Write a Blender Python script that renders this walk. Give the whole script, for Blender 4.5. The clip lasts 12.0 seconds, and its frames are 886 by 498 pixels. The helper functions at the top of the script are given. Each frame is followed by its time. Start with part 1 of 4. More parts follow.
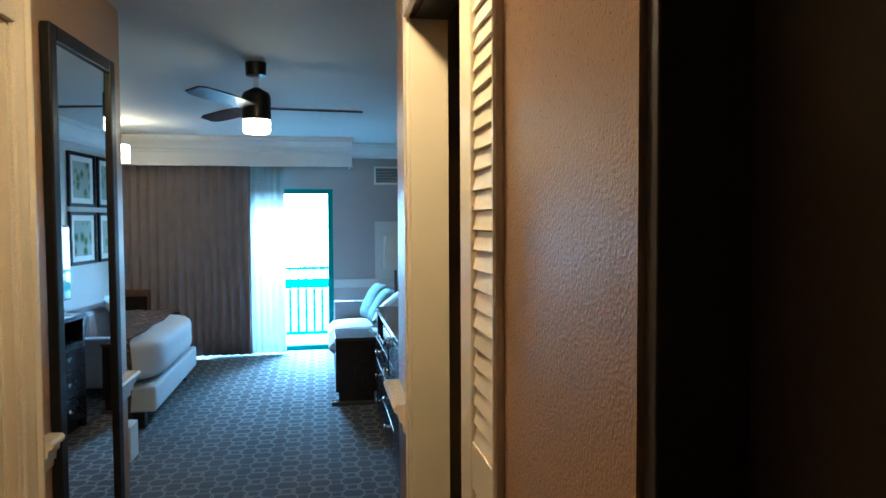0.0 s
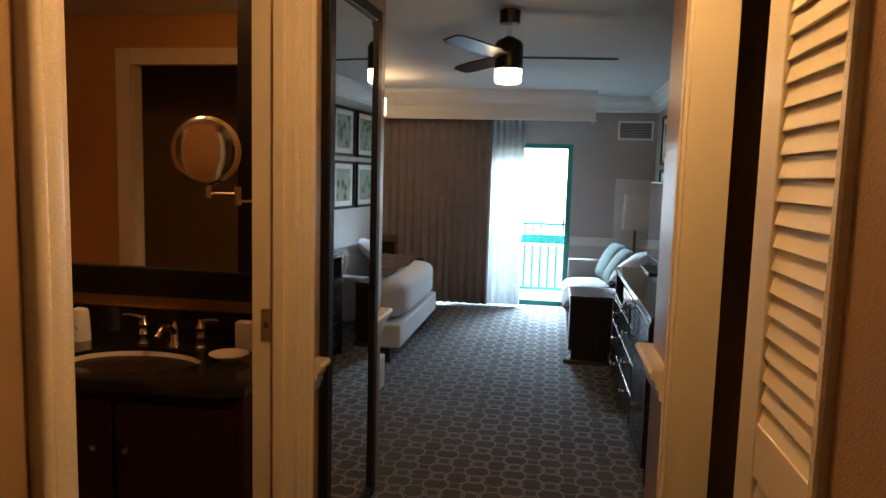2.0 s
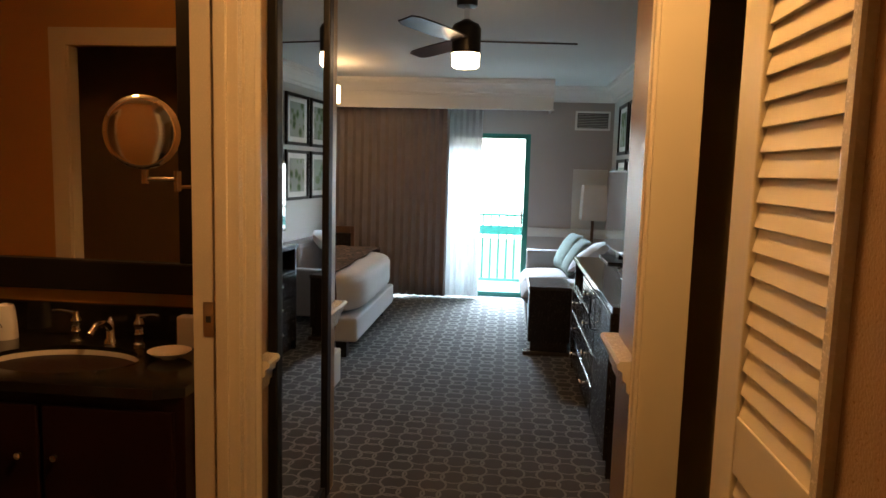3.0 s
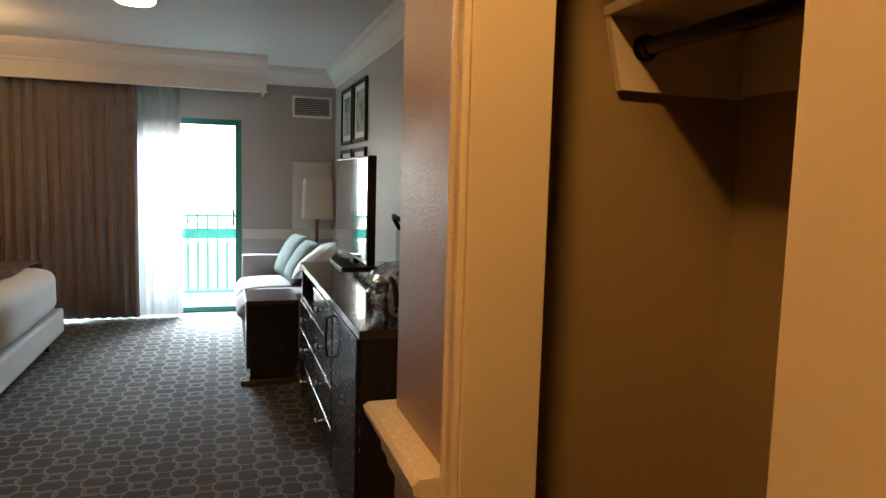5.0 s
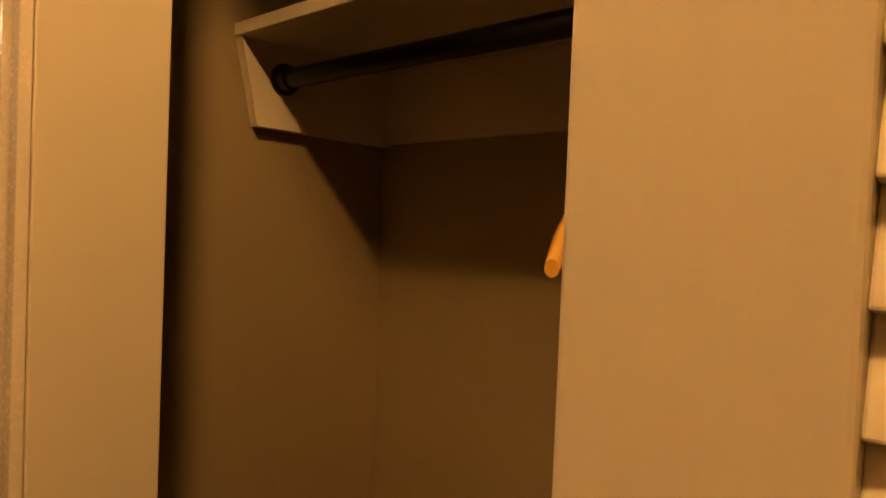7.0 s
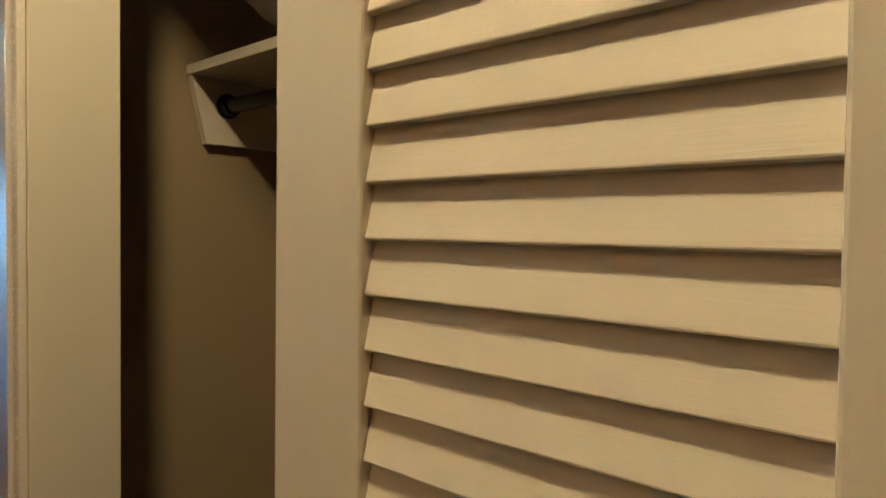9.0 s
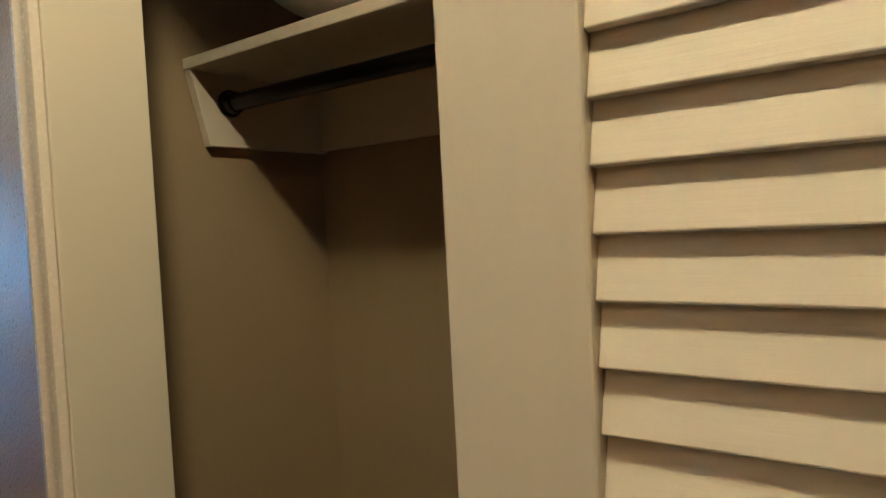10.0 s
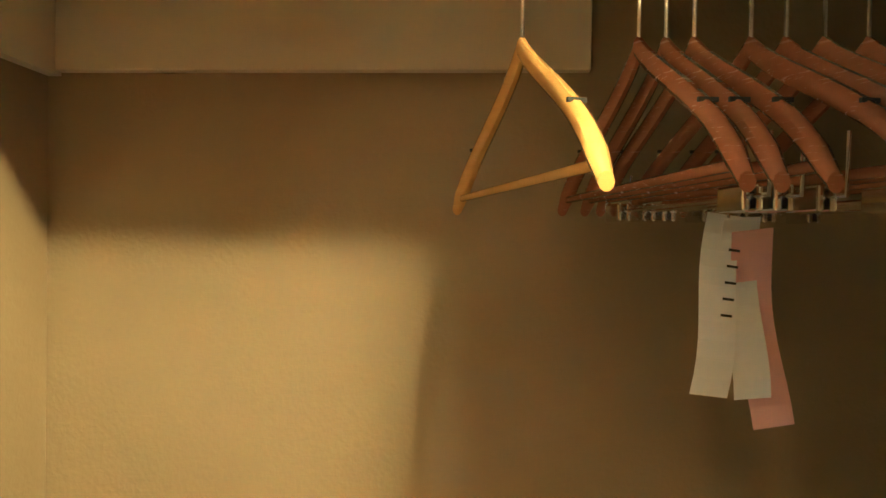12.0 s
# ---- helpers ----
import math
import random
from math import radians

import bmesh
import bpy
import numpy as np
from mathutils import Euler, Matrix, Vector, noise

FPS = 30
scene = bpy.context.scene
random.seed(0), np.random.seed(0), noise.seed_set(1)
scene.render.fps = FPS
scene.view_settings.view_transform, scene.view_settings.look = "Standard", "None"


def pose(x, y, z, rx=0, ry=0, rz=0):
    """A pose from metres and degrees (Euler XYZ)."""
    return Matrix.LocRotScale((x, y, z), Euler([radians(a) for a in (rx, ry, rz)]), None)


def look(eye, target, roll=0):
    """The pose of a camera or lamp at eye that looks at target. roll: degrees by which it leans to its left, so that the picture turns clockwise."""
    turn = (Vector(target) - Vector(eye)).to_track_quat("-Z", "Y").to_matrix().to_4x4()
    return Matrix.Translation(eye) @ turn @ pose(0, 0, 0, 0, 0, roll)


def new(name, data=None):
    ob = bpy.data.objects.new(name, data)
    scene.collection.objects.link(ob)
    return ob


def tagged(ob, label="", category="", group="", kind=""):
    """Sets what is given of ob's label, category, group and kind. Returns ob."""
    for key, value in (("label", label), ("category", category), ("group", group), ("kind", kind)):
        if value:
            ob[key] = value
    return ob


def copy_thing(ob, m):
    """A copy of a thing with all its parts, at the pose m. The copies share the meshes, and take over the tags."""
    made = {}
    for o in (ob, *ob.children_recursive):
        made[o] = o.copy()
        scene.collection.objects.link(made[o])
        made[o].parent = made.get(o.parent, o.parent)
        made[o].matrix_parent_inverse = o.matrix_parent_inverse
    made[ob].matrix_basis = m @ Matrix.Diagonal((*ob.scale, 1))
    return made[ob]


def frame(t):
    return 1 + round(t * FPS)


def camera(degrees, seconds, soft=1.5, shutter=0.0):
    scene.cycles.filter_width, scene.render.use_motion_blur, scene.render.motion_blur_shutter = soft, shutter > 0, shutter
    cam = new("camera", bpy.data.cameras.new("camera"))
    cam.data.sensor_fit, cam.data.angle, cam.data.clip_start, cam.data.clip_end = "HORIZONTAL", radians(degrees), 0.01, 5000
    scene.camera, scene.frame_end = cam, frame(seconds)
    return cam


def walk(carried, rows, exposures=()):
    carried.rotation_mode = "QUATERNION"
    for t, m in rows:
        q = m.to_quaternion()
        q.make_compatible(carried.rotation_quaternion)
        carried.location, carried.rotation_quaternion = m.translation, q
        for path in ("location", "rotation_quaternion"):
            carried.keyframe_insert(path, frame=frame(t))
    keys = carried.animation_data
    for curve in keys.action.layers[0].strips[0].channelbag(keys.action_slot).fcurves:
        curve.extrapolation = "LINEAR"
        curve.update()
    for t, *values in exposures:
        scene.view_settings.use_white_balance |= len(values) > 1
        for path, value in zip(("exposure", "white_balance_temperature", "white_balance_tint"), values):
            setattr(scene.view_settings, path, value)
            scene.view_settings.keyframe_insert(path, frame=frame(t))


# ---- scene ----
cam = camera(65.7, 12.0)
PATH = [
    (0, (0.325, 1.354, 1.656), (0.673, 3.322, 1.572), -0.3),
    (0.5, (0.33, 1.389, 1.652), (0.351, 3.385, 1.515), -0.8),
    (1, (0.299, 1.443, 1.641), (0.139, 3.429, 1.469), -0.1),
    (1.5, (0.249, 1.466, 1.625), (0.014, 3.443, 1.43), 1.4),
    (2, (0.241, 1.462, 1.622), (-0.068, 3.426, 1.41), 1.6),
    (2.5, (0.255, 1.483, 1.616), (-0.075, 3.444, 1.398), 1.3),
    (3, (0.227, 1.587, 1.59), (0.041, 3.565, 1.361), 1.6),
    (5, (0.287, 2.565, 1.506), (0.895, 4.459, 1.301), 1.6),
    (5.5, (0.311, 2.725, 1.51), (1.35, 4.43, 1.394), 2.4),
    (6, (0.359, 2.841, 1.523), (1.749, 4.277, 1.442), 1.5),
    (6.5, (0.394, 2.864, 1.528), (1.91, 4.168, 1.49), 2.3),
    (8.3, (0.377, 2.388, 1.518), (1.752, 3.837, 1.417), 2.2),
    (8.5, (0.363, 2.4, 1.518), (1.781, 3.806, 1.414), 3.0),
    (8.7, (0.34, 2.409, 1.515), (1.813, 3.758, 1.415), 3.1),
    (9, (0.31, 2.42, 1.515), (1.772, 3.784, 1.455), 0.7),
    (9.5, (0.289, 2.491, 1.518), (1.709, 3.898, 1.451), -1.7),
    (10, (0.249, 2.634, 1.518), (1.844, 3.838, 1.443), -3.0),
    (10.5, (0.217, 2.769, 1.509), (1.938, 3.785, 1.44), -1.7),
    (11, (0.251, 2.89, 1.496), (2.059, 3.742, 1.432), -0.9),
    (11.5, (0.338, 3.041, 1.487), (2.269, 3.557, 1.43), -0.9),
    (12, (0.375, 3.131, 1.462), (2.372, 3.243, 1.44), 0.8),
]
EXPOSURES = [(0.0, 0.68, 4150, -6), (0.7, 0.15, 4900, 5), (1.5, 0.05, 5800, 11), (2.2, 0.08, 6400, 14), (6.6, 0.35, 7600, 16), (8.3, 0.45, 4250, -9),
             (9.0, 0.45, 3950, -9), (10.4, 0.85, 3650, -9), (11.5, 2.2, 4150, -12), (12.0, 3.0, 4000, -22)]
walk(cam, [(t, look(eye, target, roll)) for t, eye, target, roll in PATH],
     EXPOSURES)

# ---- world, daylight, exposure ----
world = bpy.data.worlds.new("sky")
scene.world = world
world.use_nodes = True
wn = world.node_tree
sky = wn.nodes.new("ShaderNodeTexSky")
sky.sky_type, sky.sun_disc = "NISHITA", False
sky.sun_elevation, sky.sun_rotation = radians(50), radians(200)
wn.nodes["Background"].inputs["Strength"].default_value = 0.15
wn.links.new(sky.outputs[0], wn.nodes["Background"].inputs["Color"])
sun = new("sun", bpy.data.lights.new("sun", "SUN"))
sun.data.energy, sun.data.angle, sun.data.color = 3.0, radians(0.6), (1, 0.96, 0.9)
sun.matrix_world = look((0, 14, 20), (-6, 14 + 12, 0))

door_light = new("balcony_door_daylight", bpy.data.lights.new("balcony_door_daylight", "AREA"))
door_light.data.shape, door_light.data.size, door_light.data.size_y = "RECTANGLE", 1.6, 1.2
door_light.data.energy, door_light.data.color = 2000, (0.52, 0.76, 1.0)
door_light.matrix_world = look((-0.1, 11.35, 2.9), (-0.1, 8.4, 0.2))


# ---- materials ----
def mat(name, base, rough=0.5, metal=0.0, var=0.12, scale=6.0, bump=0.0, bscale=80.0, spec=0.5, coat=0.0, stretch=(1, 1, 1)):
    m = bpy.data.materials.new(name)
    m.use_nodes = True
    nt = m.node_tree
    b = nt.nodes["Principled BSDF"]
    b.inputs["Roughness"].default_value = rough
    b.inputs["Metallic"].default_value = metal
    b.inputs["Specular IOR Level"].default_value = spec
    b.inputs["Coat Weight"].default_value = coat
    co = nt.nodes.new("ShaderNodeTexCoord")
    mp = nt.nodes.new("ShaderNodeMapping")
    mp.inputs["Scale"].default_value = stretch
    nt.links.new(co.outputs["Object"], mp.inputs["Vector"])
    n1 = nt.nodes.new("ShaderNodeTexNoise")
    n1.inputs["Scale"].default_value, n1.inputs["Detail"].default_value = scale, 6
    n2 = nt.nodes.new("ShaderNodeTexNoise")
    n2.inputs["Scale"].default_value, n2.inputs["Detail"].default_value = bscale, 3
    nt.links.new(mp.outputs[0], n1.inputs["Vector"])
    nt.links.new(mp.outputs[0], n2.inputs["Vector"])
    mix = nt.nodes.new("ShaderNodeMix")
    mix.data_type = "RGBA"
    lo = tuple(max(0, c * (1 - var)) for c in base)
    hi = tuple(min(1, c * (1 + var)) for c in base)
    mix.inputs["A"].default_value, mix.inputs["B"].default_value = (*lo, 1), (*hi, 1)
    nt.links.new(n1.outputs[0], mix.inputs["Factor"])
    nt.links.new(mix.outputs["Result"], b.inputs["Base Color"])
    rr = nt.nodes.new("ShaderNodeMapRange")
    rr.inputs["To Min"].default_value, rr.inputs["To Max"].default_value = max(0.02, rough - 0.08), min(1, rough + 0.08)
    nt.links.new(n2.outputs[0], rr.inputs["Value"])
    nt.links.new(rr.outputs[0], b.inputs["Roughness"])
    if bump:
        bp = nt.nodes.new("ShaderNodeBump")
        bp.inputs["Strength"].default_value, bp.inputs["Distance"].default_value = bump, 0.004
        nt.links.new(n2.outputs[0], bp.inputs["Height"])
        nt.links.new(bp.outputs[0], b.inputs["Normal"])
    return m


def glow(name, colour, strength):
    m = bpy.data.materials.new(name)
    m.use_nodes = True
    b = m.node_tree.nodes["Principled BSDF"]
    b.inputs["Base Color"].default_value = (0.8, 0.8, 0.8, 1)
    b.inputs["Emission Color"].default_value = (*colour, 1)
    b.inputs["Emission Strength"].default_value = strength
    return m


def glassy(name, tint, rough=0.02, alpha_mix=0.9):
    """Thin clear sheet: mostly see-through, with a glossy coat."""
    m = bpy.data.materials.new(name)
    m.use_nodes = True
    nt = m.node_tree
    tr = nt.nodes.new("ShaderNodeBsdfTransparent")
    tr.inputs["Color"].default_value = (*tint, 1)
    gl = nt.nodes.new("ShaderNodeBsdfGlossy")
    gl.inputs["Roughness"].default_value = rough
    mx = nt.nodes.new("ShaderNodeMixShader")
    mx.inputs["Fac"].default_value = 1 - alpha_mix
    nt.links.new(tr.outputs[0], mx.inputs[1])
    nt.links.new(gl.outputs[0], mx.inputs[2])
    nt.links.new(mx.outputs[0], nt.nodes["Material Output"].inputs["Surface"])
    return m


def carpet_material():
    """Dark grey loop pile with interlaced pale rings."""
    m = bpy.data.materials.new("carpet")
    m.use_nodes = True
    nt = m.node_tree
    b = nt.nodes["Principled BSDF"]
    b.inputs["Roughness"].default_value = 0.95
    b.inputs["Specular IOR Level"].default_value = 0.15
    co = nt.nodes.new("ShaderNodeTexCoord")
    wob = nt.nodes.new("ShaderNodeTexNoise")
    wob.inputs["Scale"].default_value = 40
    nt.links.new(co.outputs["Object"], wob.inputs["Vector"])
    wadd = nt.nodes.new("ShaderNodeVectorMath")
    wadd.operation = "MULTIPLY_ADD"
    wadd.inputs[1].default_value = (0.008, 0.008, 0)
    nt.links.new(wob.outputs["Color"], wadd.inputs[0])
    nt.links.new(co.outputs["Object"], wadd.inputs[2])
    rings = []
    for ox, oy, rad in ((0.0, 0.0, 0.068), (0.1, 0.1, 0.068), (0.1, 0.0, 0.05)):
        add = nt.nodes.new("ShaderNodeVectorMath")
        add.operation = "ADD"
        add.inputs[1].default_value = (ox, oy, 0)
        nt.links.new(wadd.outputs[0], add.inputs[0])
        mod = nt.nodes.new("ShaderNodeVectorMath")
        mod.operation = "WRAP"
        mod.inputs[1].default_value, mod.inputs[2].default_value = (0.1, 0.1, 1), (-0.1, -0.1, -1)
        nt.links.new(add.outputs[0], mod.inputs[0])
        sc = nt.nodes.new("ShaderNodeVectorMath")
        sc.operation = "MULTIPLY"
        sc.inputs[1].default_value = (1, 1, 0)
        nt.links.new(mod.outputs[0], sc.inputs[0])
        ln = nt.nodes.new("ShaderNodeVectorMath")
        ln.operation = "LENGTH"
        nt.links.new(sc.outputs[0], ln.inputs[0])
        cmpn = nt.nodes.new("ShaderNodeMath")
        cmpn.operation = "COMPARE"
        cmpn.inputs[1].default_value, cmpn.inputs[2].default_value = rad, 0.0055
        nt.links.new(ln.outputs["Value"], cmpn.inputs[0])
        rings.append(cmpn)
    last = rings[0]
    for r in rings[1:]:
        mx = nt.nodes.new("ShaderNodeMath")
        mx.operation = "MAXIMUM"
        nt.links.new(last.outputs[0], mx.inputs[0])
        nt.links.new(r.outputs[0], mx.inputs[1])
        last = mx
    tuft = nt.nodes.new("ShaderNodeTexNoise")
    tuft.inputs["Scale"].default_value, tuft.inputs["Detail"].default_value = 260, 2
    wear = nt.nodes.new("ShaderNodeTexNoise")
    wear.inputs["Scale"].default_value = 2.2
    for n in (tuft, wear):
        nt.links.new(co.outputs["Object"], n.inputs["Vector"])
    fac = nt.nodes.new("ShaderNodeMath")
    fac.operation = "MULTIPLY"
    nt.links.new(last.outputs[0], fac.inputs[0])
    nt.links.new(tuft.outputs[0], fac.inputs[1])
    base = nt.nodes.new("ShaderNodeMix")
    base.data_type = "RGBA"
    base.inputs["A"].default_value, base.inputs["B"].default_value = (0.06, 0.056, 0.052, 1), (0.12, 0.112, 0.105, 1)
    nt.links.new(wear.outputs[0], base.inputs["Factor"])
    mix = nt.nodes.new("ShaderNodeMix")
    mix.data_type = "RGBA"
    mix.inputs["B"].default_value = (0.36, 0.34, 0.31, 1)
    nt.links.new(base.outputs["Result"], mix.inputs["A"])
    nt.links.new(fac.outputs[0], mix.inputs["Factor"])
    nt.links.new(mix.outputs["Result"], b.inputs["Base Color"])
    bp = nt.nodes.new("ShaderNodeBump")
    bp.inputs["Strength"].default_value, bp.inputs["Distance"].default_value = 0.6, 0.004
    nt.links.new(tuft.outputs[0], bp.inputs["Height"])
    nt.links.new(bp.outputs[0], b.inputs["Normal"])
    return m


def floral_material(name, ground, flower, leaf):
    m = mat(name, ground, 0.85, var=0.2, scale=30, bump=0.3, bscale=300)
    nt = m.node_tree
    b = nt.nodes["Principled BSDF"]
    co = nt.nodes.new("ShaderNodeTexCoord")
    vo = nt.nodes.new("ShaderNodeTexVoronoi")
    vo.inputs["Scale"].default_value = 9
    nz = nt.nodes.new("ShaderNodeTexNoise")
    nz.inputs["Scale"].default_value = 14
    nt.links.new(co.outputs["Object"], vo.inputs["Vector"])
    nt.links.new(co.outputs["Object"], nz.inputs["Vector"])
    ramp = nt.nodes.new("ShaderNodeValToRGB")
    ramp.color_ramp.interpolation = "CONSTANT"
    e = ramp.color_ramp.elements
    e[0].position, e[0].color = 0.0, (*flower, 1)
    e[1].position, e[1].color = 0.28, (*leaf, 1)
    x = e.new(0.48)
    x.color = (*ground, 1)
    sm = nt.nodes.new("ShaderNodeMath")
    sm.operation = "MULTIPLY_ADD"
    sm.inputs[1].default_value = 0.5
    nt.links.new(nz.outputs[0], sm.inputs[0])
    nt.links.new(vo.outputs["Distance"], sm.inputs[2])
    sb = nt.nodes.new("ShaderNodeMath")
    sb.operation = "SUBTRACT"
    sb.inputs[1].default_value = 0.22
    nt.links.new(sm.outputs[0], sb.inputs[0])
    nt.links.new(sb.outputs[0], ramp.inputs[0])
    nt.links.new(ramp.outputs[0], b.inputs["Base Color"])
    return m


M_WALL = mat("taupe_orange_peel_paint", (0.33, 0.215, 0.12), 0.3, var=0.07, scale=2, bump=0.32, bscale=230, spec=0.42)
M_WALLR = mat("taupe_room_paint", (0.36, 0.315, 0.29), 0.5, var=0.06, scale=2, bump=0.3, bscale=150)
M_WALLG = mat("pale_grey_room_paint", (0.5, 0.48, 0.45), 0.45, var=0.05, scale=2, bump=0.3, bscale=150)
M_BATH = mat("bathroom_paint", (0.5, 0.27, 0.1), 0.5, var=0.06, scale=2, bump=0.2, bscale=150)
M_CLOS = mat("closet_paint", (0.29, 0.213, 0.106), 0.6, var=0.08, scale=3, bump=0.25, bscale=120)
M_CEIL = mat("ceiling_paint", (0.62, 0.62, 0.6), 0.7, var=0.04, scale=2, bump=0.35, bscale=120)
M_TRIM = mat("cream_gloss_trim", (0.68, 0.6, 0.47), 0.26, var=0.02, scale=3, bump=0.0, bscale=200)
M_LOUV = mat("cream_painted_wood", (0.7, 0.62, 0.45), 0.38, var=0.06, scale=5, bump=0.08, bscale=70, stretch=(1, 0.18, 6))
M_STILE = mat("cream_painted_stile", (0.68, 0.6, 0.44), 0.36, var=0.05, scale=4, bump=0.1, bscale=70, stretch=(1, 6, 0.3))
M_WHITE = mat("white_paint", (0.72, 0.7, 0.66), 0.45, var=0.04)
M_BOARD = mat("pale_grey_board", (0.55, 0.52, 0.47), 0.5, var=0.04)
M_CARPET = carpet_material()
M_TILE = mat("bath_floor_tile", (0.2, 0.15, 0.11), 0.35, var=0.2)
M_BLACK = mat("black_stained_frame", (0.012, 0.011, 0.011), 0.4, var=0.3, bump=0.05, spec=0.2)
M_ESP = mat("espresso_wood", (0.022, 0.016, 0.014), 0.25, var=0.35, scale=4, bump=0.02, bscale=40, stretch=(6, 1, 1))
M_ESPTOP = mat("espresso_top", (0.05, 0.04, 0.036), 0.16, var=0.3, scale=4, coat=0.3)
M_DARKPANEL = mat("very_dark_brown", (0.02, 0.013, 0.009), 0.6, var=0.3)
M_CHROME = mat("chrome", (0.8, 0.8, 0.8), 0.12, metal=1.0, var=0.05)
M_BRASS = mat("dull_nickel_plate", (0.5, 0.4, 0.28), 0.35, metal=0.9, var=0.1)
M_BLKMETAL = mat("black_metal", (0.02, 0.02, 0.022), 0.35, metal=0.6, var=0.2)
M_MIRROR = mat("mirror_silver", (0.92, 0.92, 0.92), 0.015, metal=1.0, var=0.0)
M_MIRROR.node_tree.nodes["Map Range"].inputs["To Max"].default_value = 0.02
M_MIRROR.node_tree.nodes["Map Range"].inputs["To Min"].default_value = 0.01
M_CURT = mat("taupe_curtain_cloth", (0.27, 0.22, 0.2), 0.9, var=0.15, scale=8, bump=0.2, bscale=400, spec=0.2)
M_TEAL = mat("teal_painted_metal", (0.012, 0.2, 0.16), 0.4, var=0.08)
M_GLASS = glassy("window_glass", (0.97, 1.0, 0.99), 0.0, 0.94)
M_LINEN = mat("white_linen", (0.7, 0.7, 0.7), 0.85, var=0.06, scale=9, bump=0.3, bscale=25)
M_SKIRT = mat("white_bed_base_cloth", (0.62, 0.62, 0.62), 0.85, var=0.05, bump=0.2, bscale=300)
M_FLORAL = floral_material("floral_bed_runner", (0.12, 0.075, 0.06), (0.3, 0.19, 0.15), (0.07, 0.05, 0.035))
M_SOFA = mat("grey_sofa_cloth", (0.28, 0.25, 0.24), 0.9, var=0.12, scale=20, bump=0.3, bscale=300)
M_SAGE = mat("sage_cushion_cloth", (0.13, 0.165, 0.14), 0.9, var=0.25, scale=24, bump=0.4, bscale=120)
M_SHADE = mat("cream_lampshade", (0.62, 0.55, 0.48), 0.8, var=0.05)
M_WOOD = mat("brown_wood", (0.14, 0.07, 0.04), 0.4, var=0.3, scale=5, bump=0.1, stretch=(1, 6, 1))
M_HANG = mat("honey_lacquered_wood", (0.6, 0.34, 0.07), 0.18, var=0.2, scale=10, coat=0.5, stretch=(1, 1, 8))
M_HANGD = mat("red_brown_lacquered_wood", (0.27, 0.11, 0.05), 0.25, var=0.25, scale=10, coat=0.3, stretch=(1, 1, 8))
M_PAPER = mat("white_paper", (0.72, 0.72, 0.74), 0.8, var=0.04)
M_PINK = mat("pink_paper", (0.75, 0.42, 0.38), 0.8, var=0.05)
M_INK = mat("dark_ink", (0.03, 0.03, 0.03), 0.8)
M_GRANITE = mat("black_granite", (0.012, 0.011, 0.011), 0.12, var=0.8, scale=140)
M_CHERRY = mat("dark_red_wood", (0.014, 0.004, 0.003), 0.5, var=0.3, spec=0.2)
M_CERAM = mat("white_ceramic", (0.75, 0.72, 0.68), 0.12, var=0.02)
M_PILLOW = mat("ivory_pillow_cloth", (0.55, 0.5, 0.42), 0.9, var=0.08, bump=0.3, bscale=60)
M_PLASTIC = glassy("clear_plastic_bag", (0.8, 0.84, 0.88), 0.12, 0.62)
M_GREEN = mat("dark_green_paper", (0.01, 0.07, 0.055), 0.5, var=0.15)
M_PRINT = floral_material("green_print", (0.35, 0.38, 0.33), (0.08, 0.14, 0.06), (0.2, 0.26, 0.15))
M_SCREEN = mat("dark_glossy_screen", (0.01, 0.01, 0.012), 0.04, var=0.0, spec=0.9, coat=1.0)
M_CONC = mat("balcony_concrete", (0.42, 0.42, 0.4), 0.85, var=0.12, bump=0.2)
M_BLADE = mat("dark_walnut_blade", (0.03, 0.018, 0.016), 0.35, var=0.3, scale=5, stretch=(1, 8, 1))
G_HALL = glow("hall_lamp_glass", (1.0, 0.545, 0.195), 420)
G_FAN = glow("fan_lamp_glass", (1.0, 0.72, 0.42), 22)
G_DRUM = glow("drum_lamp_cloth", (1.0, 0.62, 0.28), 16)
G_SKY = glow("hazy_bright_distance", (0.87, 0.96, 1.0), 9.0)
G_BATH = glow("bath_lamp_glass", (1.0, 0.46, 0.14), 65)

sh = bpy.data.materials.new("sheer_curtain")
sh.use_nodes = True
_nt = sh.node_tree
_tr, _tl, _df, _m1, _m2 = (_nt.nodes.new(k) for k in ("ShaderNodeBsdfTransparent", "ShaderNodeBsdfTranslucent", "ShaderNodeBsdfDiffuse", "ShaderNodeMixShader", "ShaderNodeMixShader"))
_tl.inputs["Color"].default_value, _df.inputs["Color"].default_value = (0.5, 0.5, 0.5, 1), (0.6, 0.59, 0.57, 1)
_m1.inputs["Fac"].default_value, _m2.inputs["Fac"].default_value = 0.5, 0.84
_nt.links.new(_tl.outputs[0], _m1.inputs[1]), _nt.links.new(_df.outputs[0], _m1.inputs[2])
_nt.links.new(_tr.outputs[0], _m2.inputs[1]), _nt.links.new(_m1.outputs[0], _m2.inputs[2])
_nt.links.new(_m2.outputs[0], _nt.nodes["Material Output"].inputs["Surface"])
M_SHEER = sh


